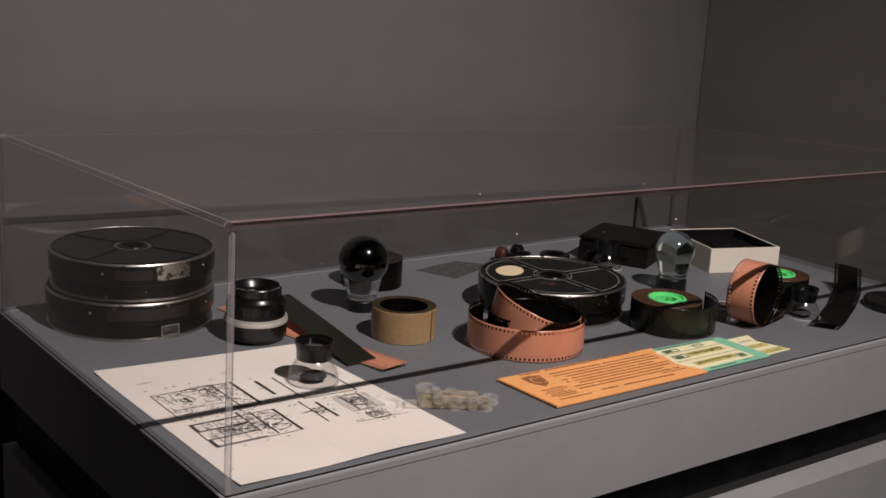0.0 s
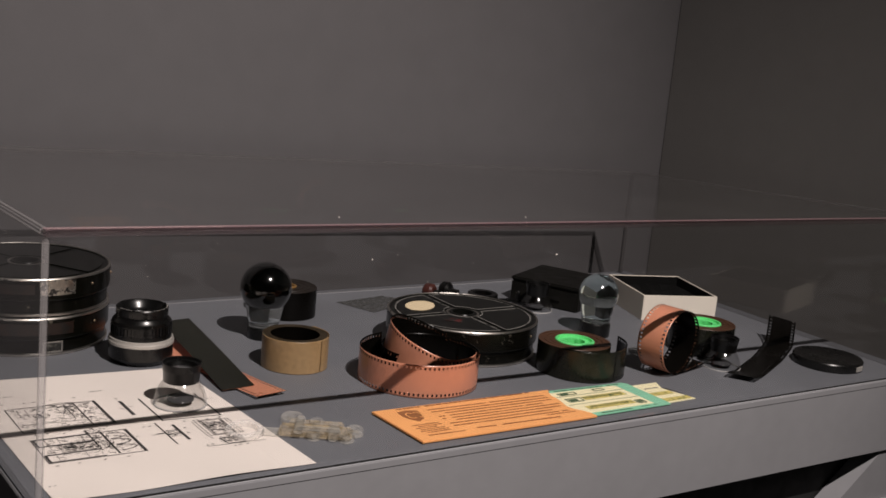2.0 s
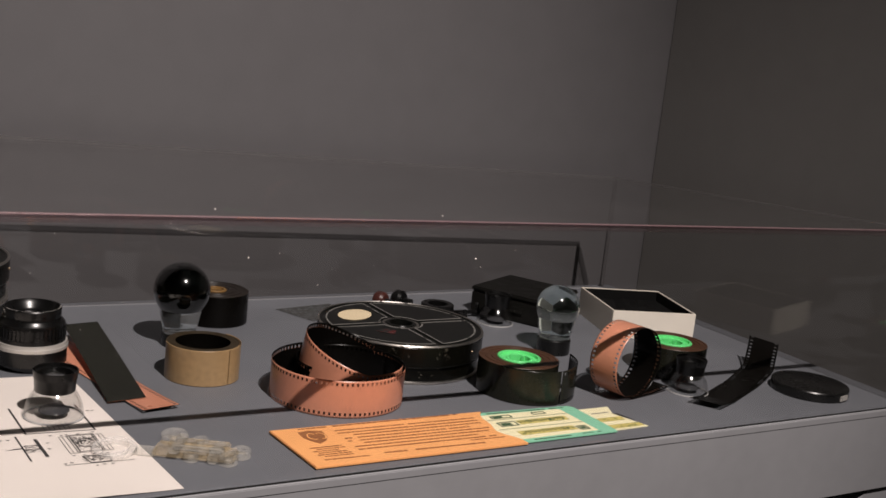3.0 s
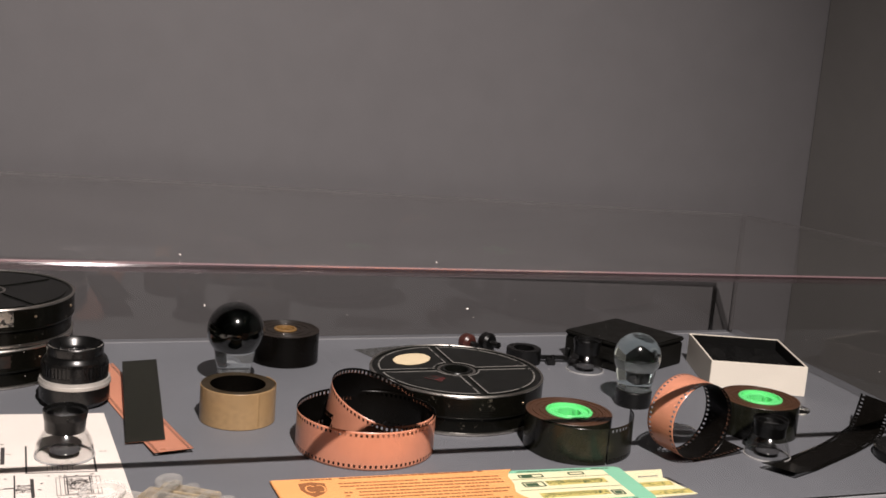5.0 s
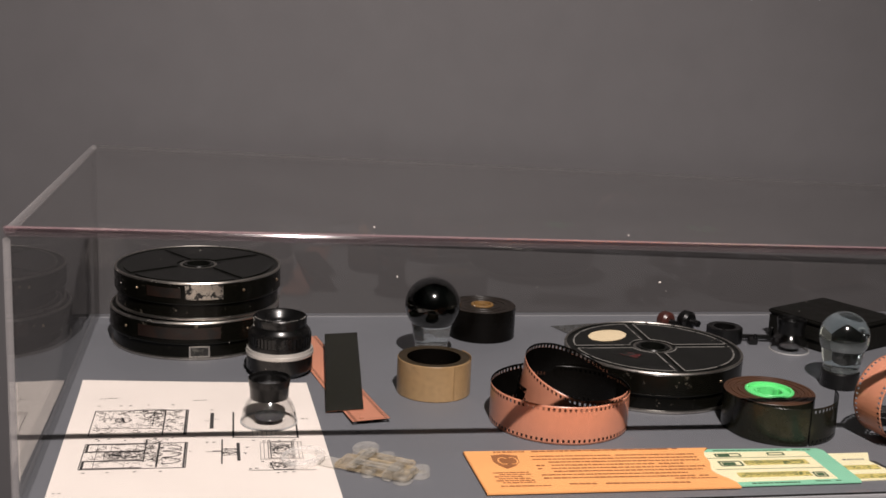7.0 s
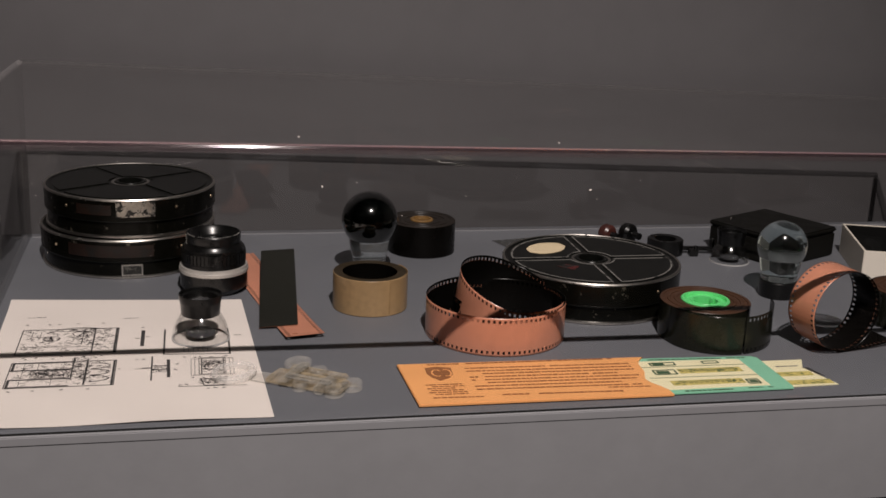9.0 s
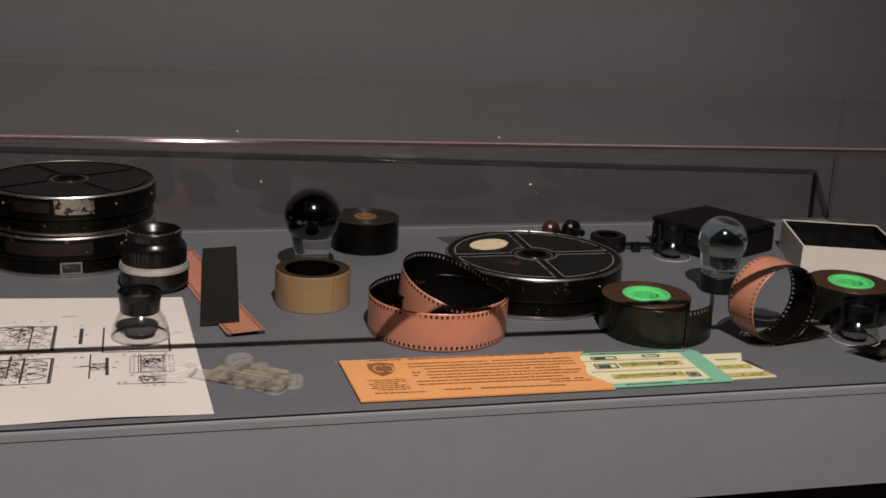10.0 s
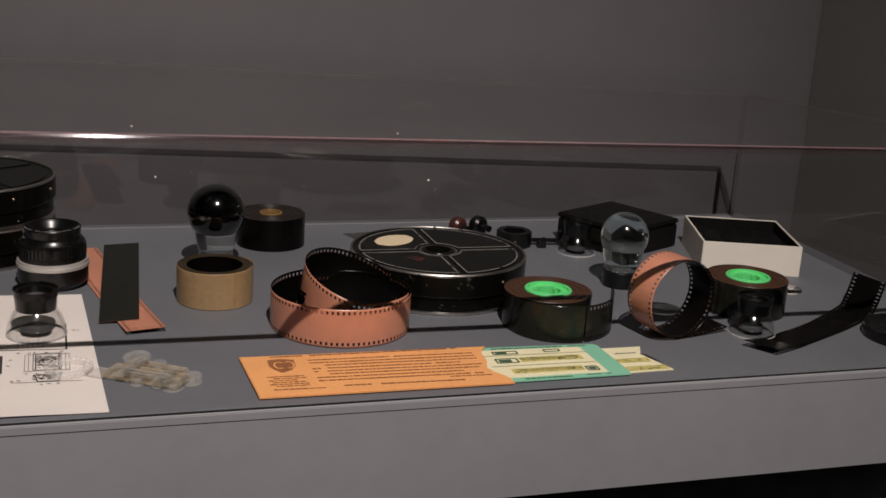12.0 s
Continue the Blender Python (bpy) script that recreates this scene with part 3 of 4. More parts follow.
def bulb(m, r, zc, foot, cut, mat, label, rise=0.0):
    """A solid ball of glass on a clear tapering foot, set in a black base ring. cut: degrees below the middle at which the foot begins."""
    ob = thing("glass_bulb", m, label, "glass ball", "glass bulbs")
    prof = [(0, zc + r)]
    n = 18
    for i in range(1, n + 1):
        a = radians(90 - (90 + cut) * i / n)
        prof.append((r * math.cos(a), zc + r * math.sin(a)))
    x, z = prof[-1]
    stem = [(x * 0.62 + foot * 0.38, z * 0.6 + 0.0054 + rise * 0.4), (foot, 0.0165 + rise), (foot * 1.02, 0.0148 + rise), (foot * 0.98, 0.0134 + rise), (0, 0.0134 + rise)]
    part("base", lathe([(0, 0), (foot * 1.03, 0), (foot * 1.06, 0.0008), (foot * 1.06, 0.0118 + rise), (foot * 1.0, 0.013 + rise), (0, 0.013 + rise)], 48), RUBBER, ob, "black round base")
    if mat == CRYSTAL_BLUE:
        part("glass_body", lathe(prof + [(x * 0.985, z - 0.0009), (x * 0.992, z - 0.002)] + stem, 64), mat, ob)
        return ob
    part("ball", lathe(prof + [(0, z)], 64), mat, ob)
    part("foot", lathe([(0, z - 0.0004), (x * 0.985, z - 0.0004), (x * 0.99, z - 0.002)] + stem, 64), CRYSTAL_FOOT, ob, "clear tapering glass foot")
    return ob


bulb(pose(0.361, 0.367, Z), 0.0293, 0.0588, 0.0172, 42, CRYSTAL_DARK, "dark solid glass ball on a clear glass foot and black base")
bulb(pose(0.7715, 0.261, Z), 0.0252, 0.0535, 0.0182, 30, CRYSTAL_BLUE, "clear solid glass ball tapering to a foot on a black base", 0.0045)

# ---- rolls of film ----


def film_roll(m, r, hole, side, top, inner, tail, label, core=None, core_r=0.0, core_hole=0.0, core_label="", turns=6):
    """A wound roll of film lying flat; tail: the loose outer turn, as (start, end) angles and its end radius."""
    ob = thing("film_roll", m, label, "film roll", "rolls of film")
    prof = [(hole, 0), (r, 0), (r, 0.0348)]
    k = turns
    for i in range(k):
        q = r - (r - hole) * (i + 0.5) / k
        prof += [(q + (r - hole) / k * 0.42, 0.0351 - 0.0004 * (i % 2)), (q - (r - hole) / k * 0.42, 0.0351 - 0.0004 * (i % 2)), (q - (r - hole) / k * 0.5, 0.0344)]
    prof += [(hole, 0.0346)]
    bm = lathe(prof, 96, True)
    bm.normal_update()
    for f in bm.faces:
        c = f.calc_center_median()
        f.material_index = 0 if f.normal.z < 0.5 and math.hypot(c.x, c.y) > r - 0.0004 else 1 if c.z > 0.03 and math.hypot(c.x, c.y) > hole + 0.0003 else 2
    part("windings", bm, [side, top, inner], ob)
    a0, a1, r1 = tail
    pts = [(x, y, 0.0002) for x, y, _ in arc(0, 0, r + 0.0004, r1, a0, a1, 90)]
    k = 50
    part("outer_turn", film(pts[:k + 1], [UPZ] * (k + 1), holes=False), [side, side if side == FILM_TAN else inner], ob, raw=True)
    part("loose_end", film(pts[k:], [UPZ] * len(pts[k:]), holes=side != FILM_TAN), [side, side if side == FILM_TAN else inner], ob, "perforated loose film end", raw=True)
    if core:
        c = part("core", lathe([(core_hole, 0.004), (core_r, 0.004), (core_r, 0.0354), (core_r - 0.0008, 0.0362), (core_r - 0.003, 0.0362), (core_r - 0.0036, 0.0335),
                                (core_hole + 0.002, 0.0335), (core_hole + 0.0012, 0.0345), (core_hole, 0.0342)], 64, True), core, ob, core_label)
        for k in range(3):
            part("core_key", slab(core_hole - 0.0018, -0.0016, 0.02, core_hole + 0.0006, 0.0016, 0.0338), core, c, at=pose(0, 0, 0, 0, 0, 120 * k + 30))
    return ob


film_roll(pose(0.347, 0.2635, Z), 0.0348, 0.0262, FILM_TAN, FILM_DARKTAN, FILM_BLACK, (168, 395, 0.0366), "roll of tan perforated film lying flat, empty in the middle")
film_roll(pose(0.4325, 0.4535, Z), 0.0378, 0.013, FILM_BLACK, FILM_DARKBROWN, FILM_BLACK, (20, 150, 0.0385), "dark roll of film on an ochre core behind the glass ball",
          OCHRE, 0.0128, 0.006, "ochre plastic core")
film_roll(pose(0.6425, 0.1515, Z), 0.0412, 0.0222, FILM_OLIVE, FILM_BROWN, FILM_BLACK, (-160, 0, 0.065), "dark roll of film on a bright green core, end loose",
          GREEN, 0.0223, 0.0115, "bright green plastic core")
film_roll(pose(0.866, 0.1685, Z), 0.0398, 0.0222, FILM_OLIVE, FILM_BROWN, FILM_BLACK, (60, 200, 0.042), "dark roll of film on a green core beside the white box",
          GREEN, 0.0223, 0.0115, "bright green plastic core")

# ---- loose orange coil ----
coil = thing("film_coil", pose(0.451, 0.1775, Z), "loosely coiled orange film strip with one loop sprung up", "film strip", "loose film strips")
pts, ups = [], []
for x, y, z in arc(0, 0, 0.0645, 0.0625, 98, 392, 120):
    pts.append((x, y, 0.0003))
    ups.append(UPZ)
part("outer_turn", film(pts, ups), [FILM_ORANGE, FILM_BLACK], coil, "orange film base with dark perforations", raw=True)
pts, ups = [], []
n = 150
for i in range(n + 1):
    f = i / n
    deg = 30 + 305 * f
    a = radians(deg)
    ease = min(1, f * 3.2)
    ease = ease * ease * (3 - 2 * ease)
    r, cx, cy = 0.0608 - 0.011 * ease, 0.012 * ease, 0.0
    g = max(0, math.cos(radians((deg - 140) * 0.72))) ** 1.3
    lift = 0.029 * g + 0.0006
    pts.append((cx + r * math.cos(a), cy + r * math.sin(a), lift))
    lean = 0.4 * g
    ups.append((0.25 * lean, -0.45 * lean, 1))
inner = arc(0.009, 0.002, 0.051, 0.047, 15, 205, 80, 0.0005)
part("inner_turn", film(inner, [UPZ] * len(inner)), [FILM_BLACK, FILM_BLACK], coil, "inner turn of film", raw=True)
part("raised_loop", film(pts, ups), [FILM_ORANGE, FILM_BLACK], coil, "sprung-up inner loop of film", raw=True)

# ---- flat strips by the lens ----
strip = thing("film_strip", pose(0, 0, Z), "dark film strip folded over its orange underside, lying flat", "film strip", "loose film strips")
pts, ups = [], []
n = 50
for i in range(n + 1):
    f = i / n
    pts.append((0.2385 + 0.013 * f, 0.2035 + 0.203 * f, 0.0022 + 0.0135 * f ** 1.6 + 0.003 * math.sin(3.1 * f)))
    ups.append((1, 0.03, 0.04))
part("dark_strip", film(pts, ups, holes=False), [FILM_ORANGE, FILM_OLIVE], strip, "dark emulsion side of the film", raw=True)
pts, ups = [], []
for i in range(n + 1):
    f = i / n
    pts.append((0.2605 - 0.05 * f, 0.172 + 0.268 * f, 0.0006 + 0.0032 * (1 - f) ** 6 + 0.001 * f))
    ups.append((1, 0.16, 0.02))
part("orange_strip", film(pts, ups), [FILM_BLACK, FILM_ORANGE], strip, "orange film base, underside of the fold", raw=True)

# ---- standing loop and its tail ----
loop = thing("film_loop", pose(0.752, 0.106, Z), "orange film strip curled into an upright loop beside a roll", "film strip", "loose film strips")
pts, ups = [], []
n = 120
axis = Vector((-0.22, 0.975, 0.0)).normalized()
side = Vector((0.975, 0.22, 0)).normalized()
base = Vector((0.001, -0.012, 0.0006))
for i in range(24):
    f = i / 24
    pts.append(base + side * (0.06 * (1 - f)) + Vector((0, 0, 0.0008 + 0.004 * (1 - f) ** 3)))
    ups.append(axis)
for i in range(n + 1):
    a = radians(-90 - 372 * i / n)
    r = 0.0366 + 0.0012 * i / n
    pts.append(base + side * (r * math.cos(a)) + Vector((0, 0, 0.0378 + r * math.sin(a) + 0.0006)))
    ups.append(axis)
part("loop", film(pts, ups), [FILM_ORANGE, FILM_BLACK], loop, raw=True)

# ---- far dark curl ----
curl = thing("film_curl", pose(0, 0, Z), "dark film strip lying flat and curling upright at its end", "film strip", "loose film strips")
pts, ups = [], []
n = 80
for i in range(n + 1):
    f = i / n
    run = min(f, 0.62) / 0.62
    rise = max(0, f - 0.42) / 0.58
    x, y = 0.8145 + 0.145 * run + 0.047 * rise ** 0.9, 0.0535 + 0.072 * run + 0.036 * rise
    z = 0.0008 + 0.03 * rise ** 1.9 + 0.006 * max(0, 0.15 - f) / 0.15
    pts.append((x + 0.0096, y - 0.0145, z))
    ups.append((-0.55, 0.83, 0.12 * rise))
part("strip", film(pts, ups), [FILM_BLACK, FILM_OLIVE], curl, raw=True)

# ---- round filter ----
cap = thing("camera_filter", pose(0.986, 0.068, Z), "round dark camera filter in a black metal ring", "camera filter")
part("disc", lathe([(0, 0), (0.041, 0), (0.0425, 0.001), (0.0425, 0.0095), (0.0415, 0.0108), (0.0375, 0.0108), (0.036, 0.0098), (0, 0.0098)], 72), BARREL, cap)
part("rim_clip", slab(-0.007, -0.0434, 0.002, 0.007, -0.0421, 0.008, 0.0003), ALU, cap, "worn bright clip on the rim", at=pose(0, 0, 0, 0, 0, 10))

# ---- white cardboard box ----
box = thing("cardboard_box", pose(0.8875, 0.2975, Z, 0, 0, -18), "open white cardboard box with black lining", "box")
BW, BD, BH, BT = 0.110, 0.118, 0.0348, 0.0022
part("bottom", slab(BT, BT, 0, BW - BT, BD - BT, 0.0125), BOX_BLACK, box)
for name, q in (("front_side", (0, 0, BW, BT)), ("back_side", (0, BD - BT, BW, BD)), ("left_side", (0, BT, BT, BD - BT)), ("right_side", (BW - BT, BT, BW, BD - BT))):
    part(name, slab(q[0], q[1], 0, q[2], q[3], BH, 0.0004), BOX_WHITE, box)
bm = bmesh.new()
crease = random.Random(21)
rows = [[bm.verts.new((BT + 0.001 + (BW - 2 * BT - 0.002) * i / 12, BT + 0.001 + (BD - 2 * BT - 0.002) * j / 12, crease.uniform(0.014, 0.027) if 0 < i < 12 and 0 < j < 12 else 0.022)) for i in range(13)] for j in range(13)]
for p, q in zip(rows, rows[1:]):
    for i in range(12):
        bm.faces.new((p[i], p[i + 1], q[i + 1], q[i]))
for f in bm.faces:
    f.normal_flip() if f.normal.z < 0 else None
part("lining", bm, BOX_BLACK, box, "crumpled black lining")
for q in ((BT, BT, BW - BT, BT + 0.0008), (BT, BD - BT - 0.0008, BW - BT, BD - BT), (BT, BT + 0.0009, BT + 0.0008, BD - BT - 0.0009), (BW - BT - 0.0008, BT + 0.0009, BW - BT, BD - BT - 0.0009)):
    part("inner_lining", slab(q[0], q[1], 0.021, q[2], q[3], BH - 0.0008), BOX_BLACK, box, "black paper lining")

# ---- black leather case ----
leather = thing("leather_case", pose(0.818, 0.3502, Z, 0, 0, 27.6), "closed black leatherette case behind the glass ball", "case")
part("body", slab(0, 0, 0, 0.1035, 0.1, 0.0285, 0.002), LEATHER, leather)
part("lid", slab(-0.001, -0.001, 0.0287, 0.1042, 0.101, 0.0342, 0.0018), LEATHER, leather)
part("handle_strap", slab(-0.0028, 0.025, 0.012, -0.0008, 0.065, 0.02, 0.0006), LEATHER, leather, "leather strap along the side")

# ---- small parts behind the can ----
for x, y, r, mat, label in ((0.659, 0.47, 0.0105, WALNUT, "small red-brown turned knob"), (0.683, 0.466, 0.0115, RUBBER, "small black knob lying on its side")):
    k = thing("knob", pose(x, y, Z + r, 90, 0, 25), label, "knob", "small knobs")
    part("head", lathe([(0, -0.008), (r * 0.8, -0.008), (r, -0.005), (r, 0.003), (r * 0.75, 0.006), (0, 0.007)], 32), mat, k)
    part("shaft", lathe([(0, 0.007), (r * 0.35, 0.007), (r * 0.35, 0.018), (0, 0.018)], 20), BARREL, k)
clamp = thing("ring_clamp", pose(0.711, 0.421, Z, 0, 0, -8), "small black ring clamp with a threaded arm", "clamp")
part("ring", lathe([(0.0125, 0), (0.0195, 0), (0.0205, 0.001), (0.0205, 0.0165), (0.019, 0.0178), (0.0125, 0.0172)], 40, True), RUBBER, clamp)
part("arm", slab(0.018, -0.003, 0.004, 0.058, 0.003, 0.0085, 0.001), BARREL, clamp)
part("thumb_screw", lathe([(0, 0), (0.0028, 0), (0.0028, 0.013), (0.0018, 0.015), (0, 0.015)], 20), BARREL, clamp, at=pose(0.0545, 0, 0.0032))
part("foot", slab(0.026, -0.014, 0, 0.036, -0.004, 0.0075, 0.001), BARREL, clamp)
part("foot_screw", lathe([(0, 0), (0.0022, 0), (0.0022, 0.011), (0, 0.0115)], 16), BARREL, clamp, at=pose(0.033, -0.011, 0.001))

sheet = thing("gel_filter", pose(0, 0, Z), "thin grey gelatine filter sheet lying by the back pane", "filter sheet")
part("sheet", prism([(0.522, 0.482), (0.60, 0.497), (0.632, 0.46), (0.545, 0.425)], 0.0004, 0.0009), GEL, sheet)

# ---- loose lens elements ----
for x, y, r in ((0.779, 0.178, 0.0185), (0.949, 0.222, 0.017)):
    e = thing("lens_element", pose(x, y, Z), "small clear glass lens element lying flat", "lens element", "loose lens elements")
    part("glass", lathe([(0, 0), (r, 0.0002), (r, 0.002), (r * 0.6, 0.0034), (0, 0.0042)], 40), CRYSTAL, e)

# ---- clear plastic viewer parts ----
clip = thing("plastic_clip", pose(0.2285, 0.0945, Z, 0, 0, -32) @ Matrix.Diagonal((1.05, 1.3, 1, 1)), "yellowed clear plastic clip with a ring at its end", "plastic clip")
part("ring", lathe([(0.0105, 0.0005), (0.0162, 0.0005), (0.0168, 0.0012), (0.0168, 0.0042), (0.016, 0.005), (0.0112, 0.005)], 48, True), RIM_THIN, clip, "clear plastic ring, whitened to paint its bright outline", at=pose(-0.014, -0.006, 0))
part("ring_arm", slab(0.001, -0.011, 0.0008, 0.018, 0.002, 0.0042, 0.001), CLEAR_THIN, clip)
part("bar", slab(0.015, -0.010, 0.0008, 0.078, 0.010, 0.0062, 0.0018), AMBER, clip, "yellowed plastic bar")
part("second_bar", slab(0.022, 0.0105, 0.0008, 0.07, 0.0205, 0.0055, 0.0016), AMBER, clip, "yellowed plastic bar")
part("ridge", slab(0.03, -0.0065, 0.0064, 0.068, -0.0005, 0.0095, 0.0012), CLEAR_THIN, clip)
part("cross_bar", slab(0.028, -0.012, 0.0056, 0.036, 0.021, 0.0082, 0.001), CLEAR_THIN, clip)
part("end_bar", slab(0.058, -0.013, 0.0008, 0.066, 0.016, 0.0075, 0.0012), CLEAR_THIN, clip)
for x, y, r in ((0.024, 0.022, 0.0105), (0.080, 0.006, 0.0078), (0.073, -0.007, 0.0075), (0.045, -0.008, 0.006), (0.046, 0.016, 0.0068), (0.062, 0.002, 0.0062)):
    part("boss", lathe([(r * 0.45, 0.0008), (r, 0.0008), (r, 0.0062), (r * 0.9, 0.0072), (r * 0.45, 0.0068)], 32, True), CLEAR_THIN, clip, "clear moulded boss", at=pose(x, y, 0))

# ---- drawing sheet ----
drawing = thing("technical_drawing", pose(0, 0, Z), "white sheet with black line drawings of a mechanism, slightly curled", "drawing")
PX0, PX1, PY0, PY1 = 0.013, 0.238, 0.009, 0.29


def page(u, v):
    """A place on the sheet, whose back edge is a little askew."""
    return (PX0 + 0.004 * (1 - v) + u * (PX1 - PX0 - 0.003 - 0.009 * v) , PY0 + v * (PY1 - PY0) + 0.012 * v * (1 - u))


bm = bmesh.new()
nu, nv = 30, 36
grid = []
for j in range(nv + 1):
    row = []
    for i in range(nu + 1):
        u, v = i / nu, j / nv
        x, y = page(u, v)
        wave = 0.0007 * (1 + math.sin(9 * u + 2)) * max(0, 1 - v * 14) + 0.0016 * max(0, (v - 0.9) / 0.1) * (1 - u) ** 2
        row.append((bm.verts.new((x, y, 0.0006 + wave)), bm.verts.new((x, y, 0.0004 + wave))))
    grid.append(row)
for j in range(nv):
    for i in range(nu):
        a, b, c, d = grid[j][i], grid[j][i + 1], grid[j + 1][i + 1], grid[j + 1][i]
        bm.faces.new((a[0], b[0], c[0], d[0]))
        bm.faces.new((a[1], d[1], c[1], b[1]))
part("sheet", bm, PAPER, drawing)

IZ = 0.00085
ink = random.Random(4)


def figure(name, lines, extra=None, mat=None):
    bm = bmesh.new()
    for x0, y0, x1, y1, w in lines:
        stroke(bm, x0, y0, x1, y1, w * 0.72, IZ)
    if extra:
        extra(bm)
    return part(name, bm, mat or INK, drawing, "black printed line figure")


def ticks(bm, x0, y0, x1, y1, count, size=0.004):
    """Short reference marks round a figure, as plain bars."""
    for _ in range(count):
        x, y = ink.uniform(x0, x1), ink.uniform(y0, y1)
        a = ink.uniform(0, 3.1)
        stroke(bm, x, y, x + size * math.cos(a), y + size * math.sin(a), 0.00032, IZ + 0.0001)


def loops(bm, cx, cy, rx, ry, w=0.0005, n=22, a0=0, a1=360):
    p = [(cx + rx * math.cos(radians(a0 + (a1 - a0) * i / n)), cy + ry * math.sin(radians(a0 + (a1 - a0) * i / n))) for i in range(n + 1)]
    for (xa, ya), (xb, yb) in zip(p, p[1:]):
        stroke(bm, xa, ya, xb, yb, w, IZ + 0.0001)


def border(x0, y0, x1, y1, w):
    return [(x0, y0, x1, y0, w), (x1, y0, x1, y1, w), (x1, y1, x0, y1, w), (x0, y1, x0, y0, w)]


def marks(bm, x0, x1, y, count):
    for k in range(count):
        x = x0 + (x1 - x0) * (k + ink.random() * 0.6) / count
        stroke(bm, x, y + ink.uniform(-0.001, 0.001), x + ink.uniform(0.0015, 0.003), y + ink.uniform(-0.001, 0.001), 0.0011, IZ)


def fig_a(bm):
    ticks(bm, 0.037, 0.159, 0.112, 0.216, 210)
    ticks(bm, 0.076, 0.176, 0.098, 0.218, 70, 0.005)
    loops(bm, 0.06, 0.194, 0.007, 0.006), loops(bm, 0.0565, 0.193, 0.0025, 0.0035), loops(bm, 0.085, 0.205, 0.008, 0.007)
    loops(bm, 0.083, 0.205, 0.027, 0.016, 0.0005, 22, 20, 165)
    marks(bm, 0.036, 0.112, 0.146, 4), marks(bm, 0.03, 0.11, 0.232, 5), stroke(bm, 0.0585, 0.2, 0.0615, 0.188, 0.002, IZ)


figure("figure", border(0.034, 0.157, 0.1155, 0.218, 0.0012) + [(0.0955, 0.157, 0.0955, 0.218, 0.0017), (0.114, 0.157, 0.114, 0.218, 0.0026), (0.043, 0.199, 0.056, 0.199, 0.0006), (0.043, 0.199, 0.043, 0.213, 0.0006),
                                                               (0.036, 0.176, 0.095, 0.172, 0.0005), (0.086, 0.178, 0.086, 0.216, 0.0009), (0.05, 0.2, 0.05, 0.214, 0.0005), (0.062, 0.213, 0.094, 0.209, 0.0006), (0.097, 0.208, 0.112, 0.2, 0.0004)], fig_a)


def fig_b(bm):
    ticks(bm, 0.052, 0.104, 0.082, 0.122, 110)
    ticks(bm, 0.038, 0.087, 0.114, 0.136, 170)
    ticks(bm, 0.082, 0.098, 0.096, 0.148, 95, 0.0045)
    for y in (0.099, 0.113, 0.127):
        loops(bm, 0.098, y, 0.015, 0.0062, 0.0007, 18, -90, 90)
    loops(bm, 0.061, 0.113, 0.005, 0.005), stroke(bm, 0.058, 0.113, 0.065, 0.113, 0.0034, IZ)
    marks(bm, 0.036, 0.112, 0.078, 4), marks(bm, 0.034, 0.112, 0.15, 5), marks(bm, 0.118, 0.122, 0.118, 1)


figure("figure", border(0.0345, 0.0845, 0.1175, 0.1385, 0.0012) + [(0.116, 0.0845, 0.116, 0.1385, 0.0024), (0.0365, 0.0845, 0.0365, 0.102, 0.003), (0.0365, 0.12, 0.0365, 0.1385, 0.003), (0.036, 0.1215, 0.083, 0.1215, 0.0026),
                                                                  (0.036, 0.1015, 0.083, 0.1015, 0.0026), (0.036, 0.0865, 0.083, 0.0865, 0.0018), (0.036, 0.1372, 0.083, 0.1372, 0.0018), (0.045, 0.087, 0.045, 0.1385, 0.0005),
                                                                  (0.056, 0.122, 0.056, 0.138, 0.0005), (0.069, 0.087, 0.069, 0.101, 0.0005), (0.076, 0.122, 0.076, 0.138, 0.0005), (0.052, 0.104, 0.052, 0.12, 0.0006),
                                                                  (0.052, 0.104, 0.082, 0.104, 0.0006), (0.052, 0.12, 0.082, 0.12, 0.0006), (0.0835, 0.098, 0.0835, 0.147, 0.0014), (0.0945, 0.087, 0.0945, 0.14, 0.0022)], fig_b)
figure("figure", [(0.1368, 0.17, 0.1368, 0.209, 0.0046), (0.13, 0.19, 0.1345, 0.188, 0.0006), (0.139, 0.193, 0.1435, 0.192, 0.0006)], lambda bm: marks(bm, 0.134, 0.14, 0.217, 1))
figure("figure", [(0.1555, 0.1475, 0.1555, 0.21, 0.0022), (0.2105, 0.1445, 0.2105, 0.208, 0.0022), (0.1545, 0.148, 0.2115, 0.1445, 0.0014)] +
       [(0.172 + 0.004 * k, 0.152, 0.172 + 0.004 * k, 0.168, 0.0005) for k in range(6)], lambda bm: (marks(bm, 0.168, 0.2, 0.139, 2), marks(bm, 0.214, 0.223, 0.19, 2)))


def fig_d(bm):
    ticks(bm, 0.147, 0.107, 0.159, 0.122, 45, 0.003)
    marks(bm, 0.132, 0.14, 0.138, 2), marks(bm, 0.163, 0.168, 0.125, 1), marks(bm, 0.163, 0.167, 0.112, 1)


figure("figure", [(0.1465, 0.09, 0.1462, 0.144, 0.0018), (0.1602, 0.096, 0.1595, 0.135, 0.0038), (0.1385, 0.1175, 0.147, 0.1175, 0.0024), (0.133, 0.1165, 0.139, 0.1165, 0.0006), (0.147, 0.122, 0.159, 0.122, 0.0009), (0.147, 0.113, 0.159, 0.113, 0.0009)], fig_d)


